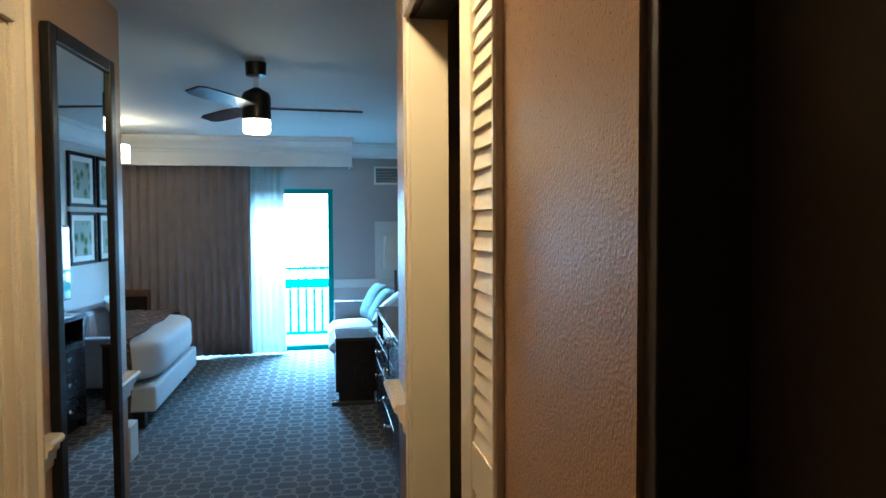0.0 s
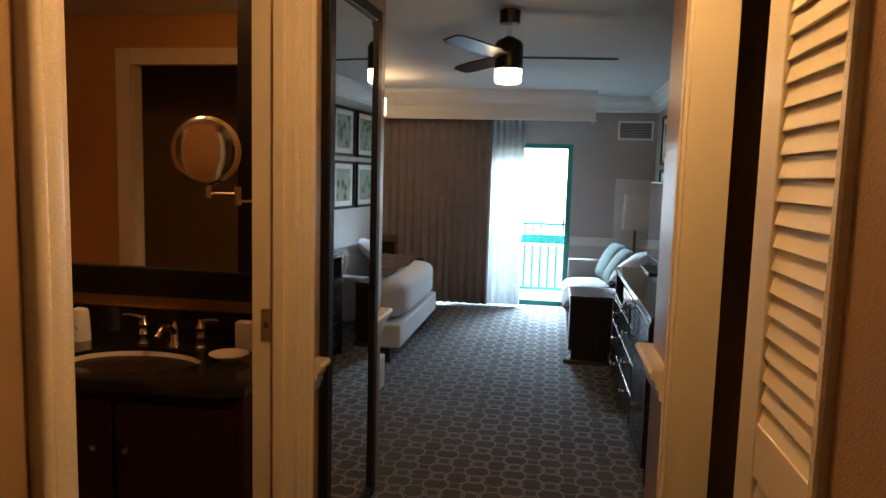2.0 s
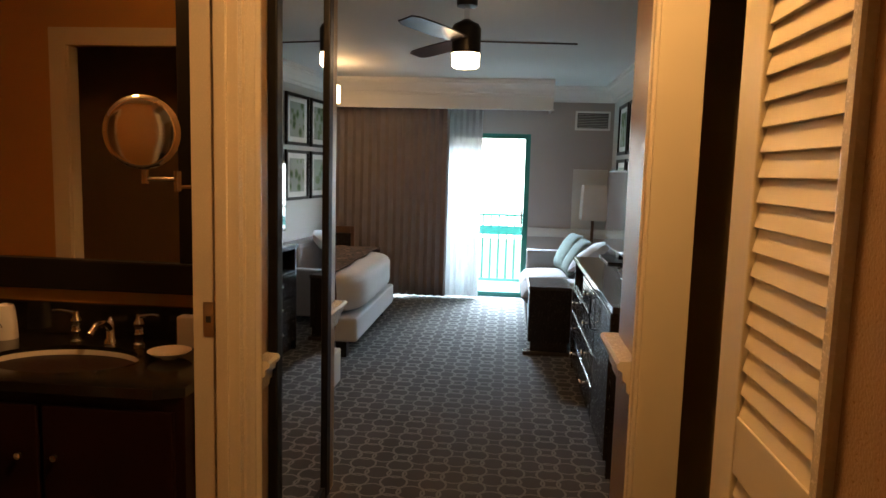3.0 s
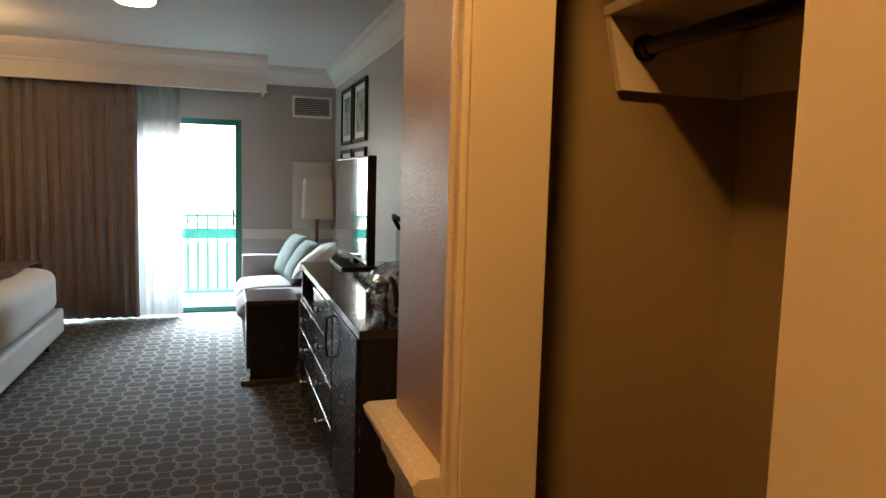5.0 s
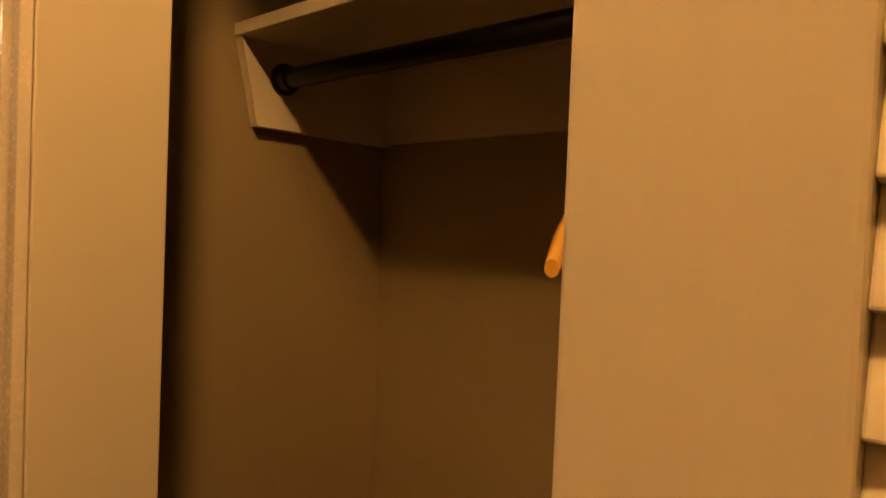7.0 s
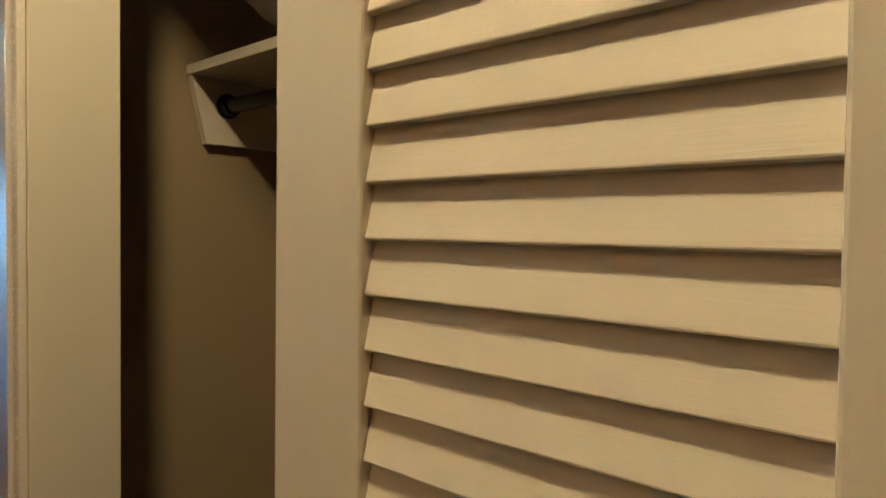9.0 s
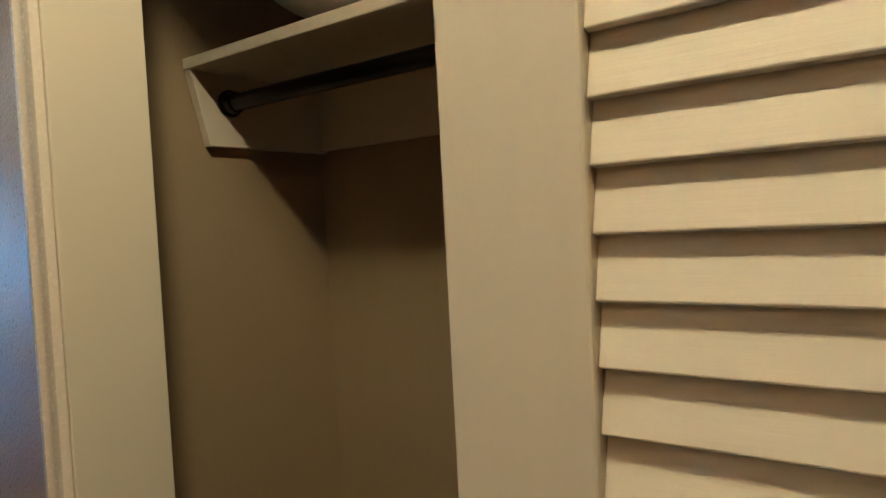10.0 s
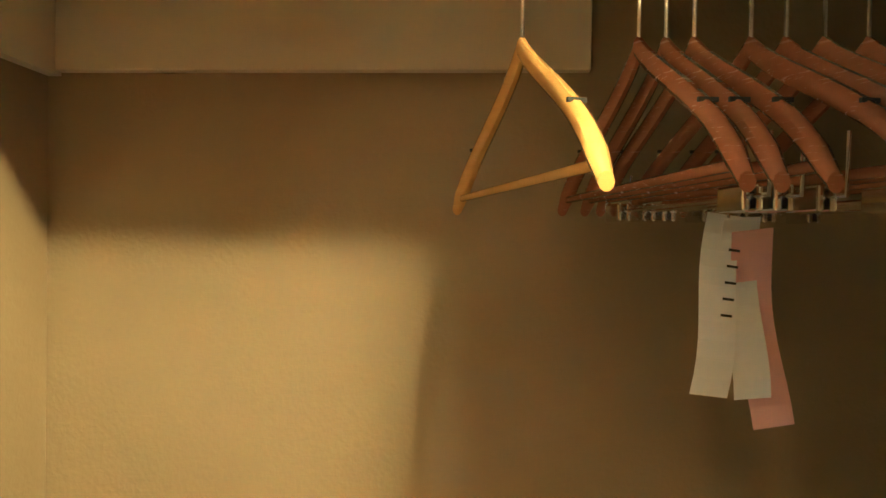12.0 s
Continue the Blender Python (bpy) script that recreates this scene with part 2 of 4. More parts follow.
# ---- mesh helpers ----
def add_box(bm, x0, y0, z0, x1, y1, z1, bevel=0.0, m=None):
    t = bmesh.new()
    bmesh.ops.create_cube(t, size=1)
    for v in t.verts:
        v.co = Vector(((x0 + x1) / 2 + v.co.x * (x1 - x0), (y0 + y1) / 2 + v.co.y * (y1 - y0), (z0 + z1) / 2 + v.co.z * (z1 - z0)))
    if bevel:
        bmesh.ops.bevel(t, geom=t.edges[:], offset=bevel, segments=2, affect="EDGES", profile=0.5)
    if m is not None:
        t.transform(m)
    join(bm, t)


def join(bm, t):
    me = bpy.data.meshes.new("tmp")
    t.to_mesh(me)
    t.free()
    bm.from_mesh(me)
    bpy.data.meshes.remove(me)


def add_cyl(bm, a, b, r0, r1=None, seg=20):
    r1 = r0 if r1 is None else r1
    a, b = Vector(a), Vector(b)
    t = bmesh.new()
    bmesh.ops.create_cone(t, cap_ends=True, segments=seg, radius1=r0, radius2=r1, depth=(b - a).length)
    t.transform(Matrix.Translation((a + b) / 2) @ (b - a).to_track_quat("Z", "Y").to_matrix().to_4x4())
    join(bm, t)


def add_lathe(bm, profile, centre, seg=28):
    """profile: (radius, z) from bottom to top."""
    cx, cy, cz = centre
    rows = []
    for r, z in profile:
        rows.append([bm.verts.new((cx + r * math.cos(k * math.tau / seg), cy + r * math.sin(k * math.tau / seg), cz + z)) for k in range(seg)])
    for a, b in zip(rows, rows[1:]):
        for k in range(seg):
            bm.faces.new((a[k], a[(k + 1) % seg], b[(k + 1) % seg], b[k]))
    bm.faces.new(rows[0][::-1])
    bm.faces.new(rows[-1])


def add_tube(bm, pts, r, seg=10):
    pts = [Vector(p) for p in pts]
    rows = []
    for i, p in enumerate(pts):
        d = (pts[min(i + 1, len(pts) - 1)] - pts[max(i - 1, 0)]).normalized()
        q = d.to_track_quat("Z", "Y")
        rr = r[i] if isinstance(r, (list, tuple)) else r
        rows.append([bm.verts.new(p + q @ Vector((rr * math.cos(k * math.tau / seg), rr * math.sin(k * math.tau / seg), 0))) for k in range(seg)])
    for a, b in zip(rows, rows[1:]):
        for k in range(seg):
            bm.faces.new((a[k], a[(k + 1) % seg], b[(k + 1) % seg], b[k]))
    bm.faces.new(rows[0][::-1])
    bm.faces.new(rows[-1])


def add_sweep(bm, path, profile):
    """Moulding: profile of (out, z) swept along a level path of (x, y); out is to the right of travel."""
    P = [Vector((x, y, 0)) for x, y in path]
    rows = []
    for i, p in enumerate(P):
        d0 = (p - P[i - 1]).normalized() if i else (P[1] - p).normalized()
        d1 = (P[i + 1] - p).normalized() if i + 1 < len(P) else d0
        n0, n1 = Vector((d0.y, -d0.x, 0)), Vector((d1.y, -d1.x, 0))
        n = n0 + n1
        n = n / max(0.2, n.dot(n0))
        rows.append([bm.verts.new((p.x + n.x * o, p.y + n.y * o, z)) for o, z in profile])
    for a, b in zip(rows, rows[1:]):
        for k in range(len(profile)):
            j = (k + 1) % len(profile)
            bm.faces.new((a[k], b[k], b[j], a[j]))
    bm.faces.new(rows[0])
    bm.faces.new(rows[-1][::-1])


def add_cushion(bm, sx, sy, sz, m, power=0.55, wrinkle=0.0, n=14):
    """A stuffed pad: pinched at its rim, with creases."""
    t = bmesh.new()
    bmesh.ops.create_grid(t, x_segments=n, y_segments=n, size=0.5)
    top = t.verts[:]
    for v in top:
        u, w = 1 - abs(v.co.x * 2) ** 2.6, 1 - abs(v.co.y * 2) ** 2.6
        h = max(0.0, u * w) ** power
        v.co = Vector((v.co.x * sx, v.co.y * sy, h * sz / 2 + wrinkle * noise.noise(Vector((v.co.x * 7, v.co.y * 7, sx * 9)))))
    t2 = t.copy()
    for v in t2.verts:
        v.co.z = -v.co.z
    bmesh.ops.reverse_faces(t2, faces=t2.faces[:])
    join(t, t2)
    bmesh.ops.remove_doubles(t, verts=t.verts[:], dist=0.004)
    t.transform(m)
    join(bm, t)


def finish(name, bm, material, smooth=False):
    bmesh.ops.recalc_face_normals(bm, faces=bm.faces[:])
    me = bpy.data.meshes.new(name)
    bm.to_mesh(me)
    bm.free()
    me.materials.append(material)
    if smooth:
        for p in me.polygons:
            p.use_smooth = True
        me.set_sharp_from_angle(angle=radians(38))
    return new(name, me)


def part(name, bm, material, parent, label="", smooth=False):
    ob = finish(name, bm, material, smooth)
    ob.parent = parent
    if label:
        ob["label"] = label
    return ob


def pbox(name, parent, material, dims, bevel=0.003, label="", m=None):
    bm = bmesh.new()
    add_box(bm, *dims, bevel=bevel, m=m)
    return part(name, bm, material, parent, label)


def thing(name, label, category, group="", kind="", at=(0, 0, 0)):
    ob = new(name)
    ob.location = at
    ob.empty_display_size = 0.1
    return tagged(ob, label, category, group, kind)


def wall(name, material, boxes, label="", category="wall"):
    bm = bmesh.new()
    for b in boxes:
        add_box(bm, *b)
    return tagged(finish(name, bm, material), label, category, kind="structure")


# ---- plan ----
CEIL = 2.64
LX, RX = -0.60, 0.59          # hall wall faces
BATH_Y0, BATH_Y1 = 2.54, 3.64  # bathroom doorway
CL_Y0, CL_Y1 = 2.36, 3.438      # closet opening
CL_IN, CL_BACK = 3.72, 1.275    # closet end wall and back wall
CORNER_R, CORNER_L = 3.765, 4.82
FAR, ROOM_R, ROOM_L = 10.27, 1.47, -3.20
DOOR_TOP = 2.28

wall("floor", M_CARPET, [(-3.4, -0.8, -0.1, 1.7, FAR + 0.15, 0)], "dark grey carpet with interlaced pale rings", "carpet")
wall("ceiling", M_CEIL, [(-3.6, -0.8, CEIL, 1.7, FAR + 0.15, CEIL + 0.1)], "pale painted ceiling", "ceiling")
wall("wall_hall_left", M_WALL, [(-0.745, -0.8, 0, LX, BATH_Y0, CEIL), (-0.745, BATH_Y1, 0, LX, CORNER_L, CEIL), (-0.745, BATH_Y0, 2.25, LX, BATH_Y1, CEIL)], "brown textured painted hall wall with bathroom doorway")
wall("wall_hall_right", M_WALL, [(RX, 1.9, 0, RX + 0.12, CL_Y0, CEIL), (RX, CL_Y1, 0, RX + 0.12, CORNER_R, CEIL), (RX, CL_Y0, DOOR_TOP, RX + 0.12, CL_Y1, CEIL),
                                  (RX + 0.12, 1.9, 0, 1.47, 2.0, CEIL)], "brown textured painted hall wall around the closet")
wall("wall_hall_back", M_WALL, [(-0.745, -0.92, 0, 1.6, -0.8, CEIL)], "brown painted wall at the entrance")
wall("wall_entrance_side", M_WALL, [(RX + 0.12, -0.8, 0, RX + 0.24, 0.9, CEIL), (RX + 0.12, 0.9, 2.2, RX + 0.24, 1.9, CEIL)], "brown painted wall beside the entrance")
wall("wall_closet", M_CLOS, [(RX + 0.12, CL_IN, 0, CL_BACK, CORNER_R - 0.02, CEIL), (CL_BACK, 2.0, 0, CL_BACK + 0.12, CORNER_R - 0.02, CEIL)], "brown painted inside walls of the closet")
wall("wall_room_near", M_WALLG, [(RX + 0.12, CORNER_R - 0.02, 0, ROOM_R + 0.12, CORNER_R, CEIL), (ROOM_L - 0.12, CORNER_L - 0.12, 0, -0.745, CORNER_L, CEIL)], "pale grey painted bedroom wall")
wall("wall_room_right", M_WALLG, [(ROOM_R, CORNER_R, 0, ROOM_R + 0.12, FAR + 0.12, CEIL)], "pale grey painted bedroom wall")
wall("wall_room_left", M_WALLG, [(ROOM_L - 0.12, CORNER_L, 0, ROOM_L, FAR + 0.12, CEIL)], "pale grey painted bedroom wall")
wall("wall_room_far", M_WALLR, [(ROOM_L, FAR, 0, -1.5, FAR + 0.12, CEIL), (0.47, FAR, 0, ROOM_R, FAR + 0.12, CEIL), (-1.5, FAR, 2.06, 0.47, FAR + 0.12, CEIL)], "taupe painted wall around the balcony door")

# mouldings
RAIL = [(0, 0.765), (0.012, 0.77), (0.014, 0.79), (0.022, 0.797), (0.024, 0.822), (0.034, 0.83), (0.036, 0.852), (0.05, 0.86), (0.052, 0.872), (0.044, 0.882), (0, 0.884)]
CROWN = [(0, 2.455), (0.014, 2.46), (0.018, 2.485), (0.035, 2.495), (0.05, 2.53), (0.085, 2.57), (0.105, 2.585), (0.11, 2.605), (0.125, 2.61), (0.13, 2.638), (0, 2.638)]


def trim(name, path, profile, material, label, category="trim"):
    bm = bmesh.new()
    add_sweep(bm, path, profile)
    return tagged(finish(name, bm, material), label, category, kind="structure")


trim("chair_rail_right", [(ROOM_R, CORNER_R), (RX, CORNER_R), (RX, CL_Y1 + 0.018)], [(o, z + 0.2) for o, z in RAIL], M_TRIM, "cream moulded chair rail on the hall wall", "chair rail")
trim("chair_rail_near", [(LX, 3.758), (LX, 3.865)], [(o, z + 0.055) for o, z in RAIL], M_TRIM, "cream moulded chair rail on the hall wall", "chair rail")
trim("chair_rail_left", [(LX, 4.53), (LX, CORNER_L), (ROOM_L, CORNER_L)], [(o, z + 0.055) for o, z in RAIL], M_TRIM, "cream moulded chair rail on the hall wall", "chair rail")
trim("crown_room", [(ROOM_L, FAR), (ROOM_R, FAR), (ROOM_R, CORNER_R)], CROWN, M_WHITE, "white moulded crown at the ceiling", "crown moulding")
trim("dado_band", [(0.475, FAR), (ROOM_R, FAR)], [(0, 0.79), (0.014, 0.795), (0.018, 0.85), (0.012, 0.9), (0, 0.903)], M_BOARD, "pale painted band on the far wall", "chair rail")
trim("baseboard_right", [(ROOM_R, FAR - 0.01), (ROOM_R, CORNER_R + 0.01)], [(0, 0), (0.014, 0), (0.014, 0.09), (0.006, 0.11), (0, 0.11)], M_WHITE, "white baseboard", "baseboard")
trim("baseboard_far", [(0.5, FAR), (ROOM_R - 0.02, FAR)], [(0, 0), (0.014, 0), (0.014, 0.09), (0.006, 0.11), (0, 0.11)], M_WHITE, "white baseboard", "baseboard")


def casing_leg(bm, x, y0, y1, z1, side):
    """Moulded upright on a hall wall; side +1 stands out to +x."""
    w = y1 - y0
    prof = [(0, 0), (0.012, 0), (0.016, 0.012), (0.016, 0.35 * abs(w)), (0.021, 0.42 * abs(w)), (0.021, 0.62 * abs(w)), (0.03, 0.7 * abs(w)), (0.033, 0.8 * abs(w)), (0.03, 0.93 * abs(w)), (0.022, abs(w)), (0, abs(w))]
    s = 1 if w > 0 else -1
    lo = [bm.verts.new((x + side * o, y0 + s * d, 0)) for o, d in prof]
    hi = [bm.verts.new((x + side * o, y0 + s * d, z1)) for o, d in prof]
    for k in range(len(prof)):
        j = (k + 1) % len(prof)
        bm.faces.new((lo[k], lo[j], hi[j], hi[k]))
    bm.faces.new(lo), bm.faces.new(hi)


bath_frame = thing("door_1", "cream painted bathroom door frame, doorway open", "door frame", kind="structure")
bm = bmesh.new()
casing_leg(bm, LX, BATH_Y1 + 0.012, BATH_Y1 + 0.115, 2.40, 1)
part("casing", bm, M_TRIM, bath_frame, smooth=True)
bm = bmesh.new()
casing_leg(bm, LX, BATH_Y0 - 0.012, BATH_Y0 - 0.10, 2.40, 1)
part("casing", bm, M_TRIM, bath_frame, smooth=True)
pbox("head_casing", bath_frame, M_TRIM, (LX, BATH_Y0 - 0.012, 2.262, LX + 0.02, BATH_Y1 + 0.012, 2.40))
pbox("jamb", bath_frame, M_TRIM, (-0.747, BATH_Y1 - 0.02, 0, LX + 0.004, BATH_Y1 + 0.014, 2.25), 0.002)
pbox("jamb", bath_frame, M_TRIM, (-0.747, BATH_Y0 - 0.014, 0, LX + 0.004, BATH_Y0 + 0.012, 2.25), 0.002)
pbox("door_stop", bath_frame, M_TRIM, (-0.668, BATH_Y1 - 0.034, 0, -0.63, BATH_Y1 - 0.02, 2.25), 0.002)
sp = bmesh.new()
add_box(sp, -0.712, BATH_Y1 - 0.024, 1.05, -0.678, BATH_Y1 - 0.0205, 1.16, 0.0008)
strike = part("strike_plate", sp, M_BRASS, bath_frame, "dull metal strike plate")
pbox("latch_hole", strike, M_INK, (-0.703, BATH_Y1 - 0.0255, 1.095, -0.687, BATH_Y1 - 0.0242, 1.115), 0)

# ---- bathroom ----
BX0, BY0, BY1 = -3.3, 2.38, 4.12
wall("wall_bath", M_BATH, [(BX0, BY1, 0, -0.745, BY1 + 0.1, CEIL), (BX0 - 0.1, BY0, 0, BX0, BY1, CEIL), (-1.75, BY0 - 0.1, 0, -0.745, BY0, CEIL), (BX0, BY0 - 0.1, 0, -2.62, BY0, CEIL), (-2.62, BY0 - 0.1, 2.32, -1.75, BY0, CEIL)], "tan painted bathroom walls")
wall("wall_bath_beyond", M_WALL, [(BX0 - 0.1, 1.2, 0, -0.745, 1.3, CEIL), (BX0 - 0.1, 1.3, 0, BX0, BY0 - 0.1, CEIL)], "dim brown wall beyond the inner doorway")
wall("floor_bath", M_TILE, [(BX0, 1.3, 0.001, -0.745, BY1, 0.012)], "dark bathroom floor tile", "floor")
inner = thing("door_2", "cream painted inner doorway frame, open to a dim room", "door frame", kind="structure")
pbox("casing", inner, M_TRIM, (-2.72, BY0, 0.012, -2.61, BY0 + 0.02, 2.42))
pbox("casing", inner, M_TRIM, (-1.76, BY0, 0.012, -1.65, BY0 + 0.02, 2.42))
pbox("head_casing", inner, M_TRIM, (-2.61, BY0, 2.31, -1.76, BY0 + 0.02, 2.42))
pbox("jamb", inner, M_TRIM, (-2.622, BY0 - 0.1, 0.012, -2.6, BY0 - 0.001, 2.31))

vanity = thing("vanity_cabinet", "dark red-brown wooden bathroom vanity cabinet", "vanity")
pbox("body", vanity, M_CHERRY, (-2.6, 3.56, 0.012, -0.75, 4.11, 0.866))
for k in range(4):
    x = -2.56 + k * 0.45
    d = pbox("door", vanity, M_CHERRY, (x, 3.54, 0.12, x + 0.43, 3.559, 0.82), 0.004)
    kb = bmesh.new()
    add_lathe(kb, [(0.006, 0), (0.006, 0.012), (0.013, 0.018), (0.011, 0.026), (0.002, 0.028)], (0, 0, 0), 14)
    kb.transform(pose(x + (0.38 if k % 2 == 0 else 0.05), 3.54, 0.66, 90, 0, 0))
    part("knob", kb, M_CHROME, d, smooth=True)

counter = thing("vanity_counter", "polished black granite counter with backsplash", "counter")
cb = bmesh.new()
SX, SY, SA, SB = -1.30, 3.79, 0.265, 0.17
outer = [(-2.62, 3.52), (-0.747, 3.52), (-0.747, 4.115), (-2.62, 4.115)]
ring = 48
hole_t, hole_b, out_t, out_b = [], [], [], []
for k in range(ring):
    a = math.tau * k / ring
    cx, cy = math.cos(a), math.sin(a)
    fx = ((-0.747 - SX) if cx > 0 else (SX + 2.62)) / max(1e-6, abs(cx))
    fy = ((4.115 - SY) if cy > 0 else (SY - 3.52)) / max(1e-6, abs(cy))
    f = min(fx, fy)
    hole_t.append(cb.verts.new((SX + SA * cx, SY + SB * cy, 0.9)))
    hole_b.append(cb.verts.new((SX + SA * cx, SY + SB * cy, 0.868)))
    out_t.append(cb.verts.new((SX + f * cx, SY + f * cy, 0.9)))
    out_b.append(cb.verts.new((SX + f * cx, SY + f * cy, 0.868)))
for k in range(ring):
    j = (k + 1) % ring
    cb.faces.new((hole_t[k], hole_t[j], out_t[j], out_t[k]))
    cb.faces.new((hole_t[k], hole_b[k], hole_b[j], hole_t[j]))
    cb.faces.new((out_t[k], out_t[j], out_b[j], out_b[k]))
    cb.faces.new((hole_b[k], out_b[k], out_b[j], hole_b[j]))
part("top", cb, M_GRANITE, counter)
pbox("backsplash", counter, M_GRANITE, (-2.62, 4.095, 0.901, -0.747, 4.118, 1.03))

sink = bmesh.new()
rows = []
for i in range(9):
    q = i / 8
    r, z = math.cos(q * math.pi / 2) ** 0.55, -0.15 * math.sin(q * math.pi / 2)
    rows.append([sink.verts.new((SX + (SA - 0.004) * max(0.08, r) * math.cos(k * math.tau / 40), SY + (SB - 0.004) * max(0.08, r) * math.sin(k * math.tau / 40), 0.885 + z)) for k in range(40)])
for a, b in zip(rows, rows[1:]):
    for k in range(40):
        sink.faces.new((a[k], a[(k + 1) % 40], b[(k + 1) % 40], b[k]))
sink.faces.new(rows[-1])
tagged(finish("sink", sink, M_CERAM, True), "white oval undermount ceramic sink", "sink")

faucet = thing("faucet", "chrome widespread faucet with two lever handles", "faucet")
for x, s in ((-1.39, -1), (-1.14, 1)):
    fb = bmesh.new()
    add_lathe(fb, [(0.026, 0), (0.026, 0.008), (0.018, 0.014), (0.017, 0.04), (0.021, 0.046), (0.016, 0.055), (0.018, 0.075), (0.022, 0.085), (0.012, 0.105), (0.009, 0.118)], (x, 4.0, 0.9), 20)
    add_tube(fb, [(x, 4.0, 1.01), (x + s * 0.03, 3.995, 1.017), (x + s * 0.06, 3.99, 1.022), (x + s * 0.085, 3.985, 1.02)], [0.009, 0.007, 0.006, 0.006])
    part("lever_handle", fb, M_CHROME, faucet, smooth=True)
fb = bmesh.new()
add_lathe(fb, [(0.028, 0), (0.026, 0.01), (0.019, 0.02), (0.018, 0.07), (0.012, 0.085), (0.004, 0.1)], (-1.265, 4.02, 0.9), 20)
add_tube(fb, [(-1.265, 4.02, 0.95), (-1.265, 3.97, 0.985), (-1.265, 3.92, 0.985), (-1.265, 3.885, 0.96)], [0.015, 0.013, 0.012, 0.011])
part("spout", fb, M_CHROME, faucet, smooth=True)

cup = thing("paper_cup", "white wrapped paper cup on the counter", "cup")
cupb = bmesh.new()
add_lathe(cupb, [(0.042, 0), (0.04, 0.05), (0.035, 0.115), (0.03, 0.13), (0.012, 0.136), (0.002, 0.132)], (-1.68, 4.0, 0.9))
part("wrapped_body", cupb, M_PAPER, cup, smooth=True)
pb = bmesh.new()
add_tube(pb, [(-1.68 + 0.016 * math.cos(a / 10), 3.961 - 0.001, 0.95 + 0.016 * math.sin(a / 10)) for a in range(0, 50, 4)], 0.0015, 6)
part("printed_mark", pb, M_INK, cup)
soap = thing("soap_dish", "white ceramic soap dish with boxed soap", "soap dish")
sb_ = bmesh.new()
add_lathe(sb_, [(0.03, 0), (0.035, 0.006), (0.06, 0.016), (0.075, 0.028), (0.07, 0.028), (0.03, 0.014)], (-0.95, 3.86, 0.9))
part("dish", sb_, M_CERAM, soap, smooth=True)
tagged(finish("soap_box", (lambda b: (add_box(b, -0.99, 3.99, 0.9, -0.90, 4.04, 1.02, 0.006), b)[1])(bmesh.new()), M_PAPER), "small white paper box on the counter", "box")

bm_ = thing("bathroom_mirror", "large wall mirror in a broad black frame", "mirror")
pbox("frame_bottom", bm_, M_BLACK, (-2.5, 4.07, 1.085, -0.92, 4.118, 1.205), 0.006)
pbox("frame_top", bm_, M_BLACK, (-2.5, 4.07, 2.32, -0.92, 4.118, 2.44), 0.006)
pbox("frame_side", bm_, M_BLACK, (-1.015, 4.07, 1.207, -0.92, 4.118, 2.318), 0.006)
pbox("frame_side", bm_, M_BLACK, (-2.5, 4.07, 1.207, -2.4, 4.118, 2.318), 0.006)
pbox("mirror_glass", bm_, M_MIRROR, (-2.4, 4.096, 1.205, -1.015, 4.112, 2.32), 0)

mag = thing("magnifying_mirror", "round chrome magnifying mirror on a swing arm", "mirror")
mb = bmesh.new()
add_lathe(mb, [(0.002, 0.022), (0.06, 0.02), (0.105, 0.014), (0.124, 0.006), (0.128, 0.0), (0.124, -0.008), (0.114, -0.009), (0.114, -0.004)], (0, 0, 0), 40)
mb.transform(pose(-1.035, 3.86, 1.69, 90, 0, 14))
part("rim", mb, M_CHROME, mag, smooth=True)
mb = bmesh.new()
add_lathe(mb, [(0.113, -0.012), (0.113, -0.011)], (0, 0, 0), 40)
mb.transform(pose(-1.035, 3.86, 1.69, 90, 0, 14) @ Matrix.Rotation(math.pi, 4, "X"))
part("mirror_face", mb, M_MIRROR, mag)
mb = bmesh.new()
add_tube(mb, [(-1.035, 3.875, 1.565), (-1.035, 3.875, 1.515)], 0.012)
add_tube(mb, [(-1.035, 3.875, 1.53), (-0.93, 3.9, 1.53)], 0.007)
add_tube(mb, [(-0.93, 3.9, 1.56), (-0.93, 3.9, 1.49)], 0.013)
add_tube(mb, [(-0.93, 3.9, 1.505), (-0.8, 4.09, 1.505)], 0.007)
part("swing_arm", mb, M_CHROME, mag, smooth=True)
mb = bmesh.new()
add_lathe(mb, [(0.035, 0), (0.034, 0.012), (0.014, 0.02)], (0, 0, 0), 24)
mb.transform(pose(-0.8, 4.118, 1.505, 90, 0, 0))
part("wall_plate", mb, M_CHROME, mag, smooth=True)

# ---- hall ----
lamp = thing("ceiling_light", "round flush ceiling light, lit warm", "ceiling light")
HLX, HLY = 0.28, 2.75
lb = bmesh.new()
add_lathe(lb, [(0.11, -0.03), (0.125, -0.025), (0.125, 0)], (HLX, HLY, CEIL))
part("base", lb, M_BRASS, lamp, smooth=True)
lb = bmesh.new()
add_lathe(lb, [(0.01, -0.105), (0.03, -0.1), (0.048, -0.08), (0.057, -0.05), (0.058, -0.031)], (HLX, HLY, CEIL))
part("glass_bowl", lb, G_HALL, lamp, smooth=True)

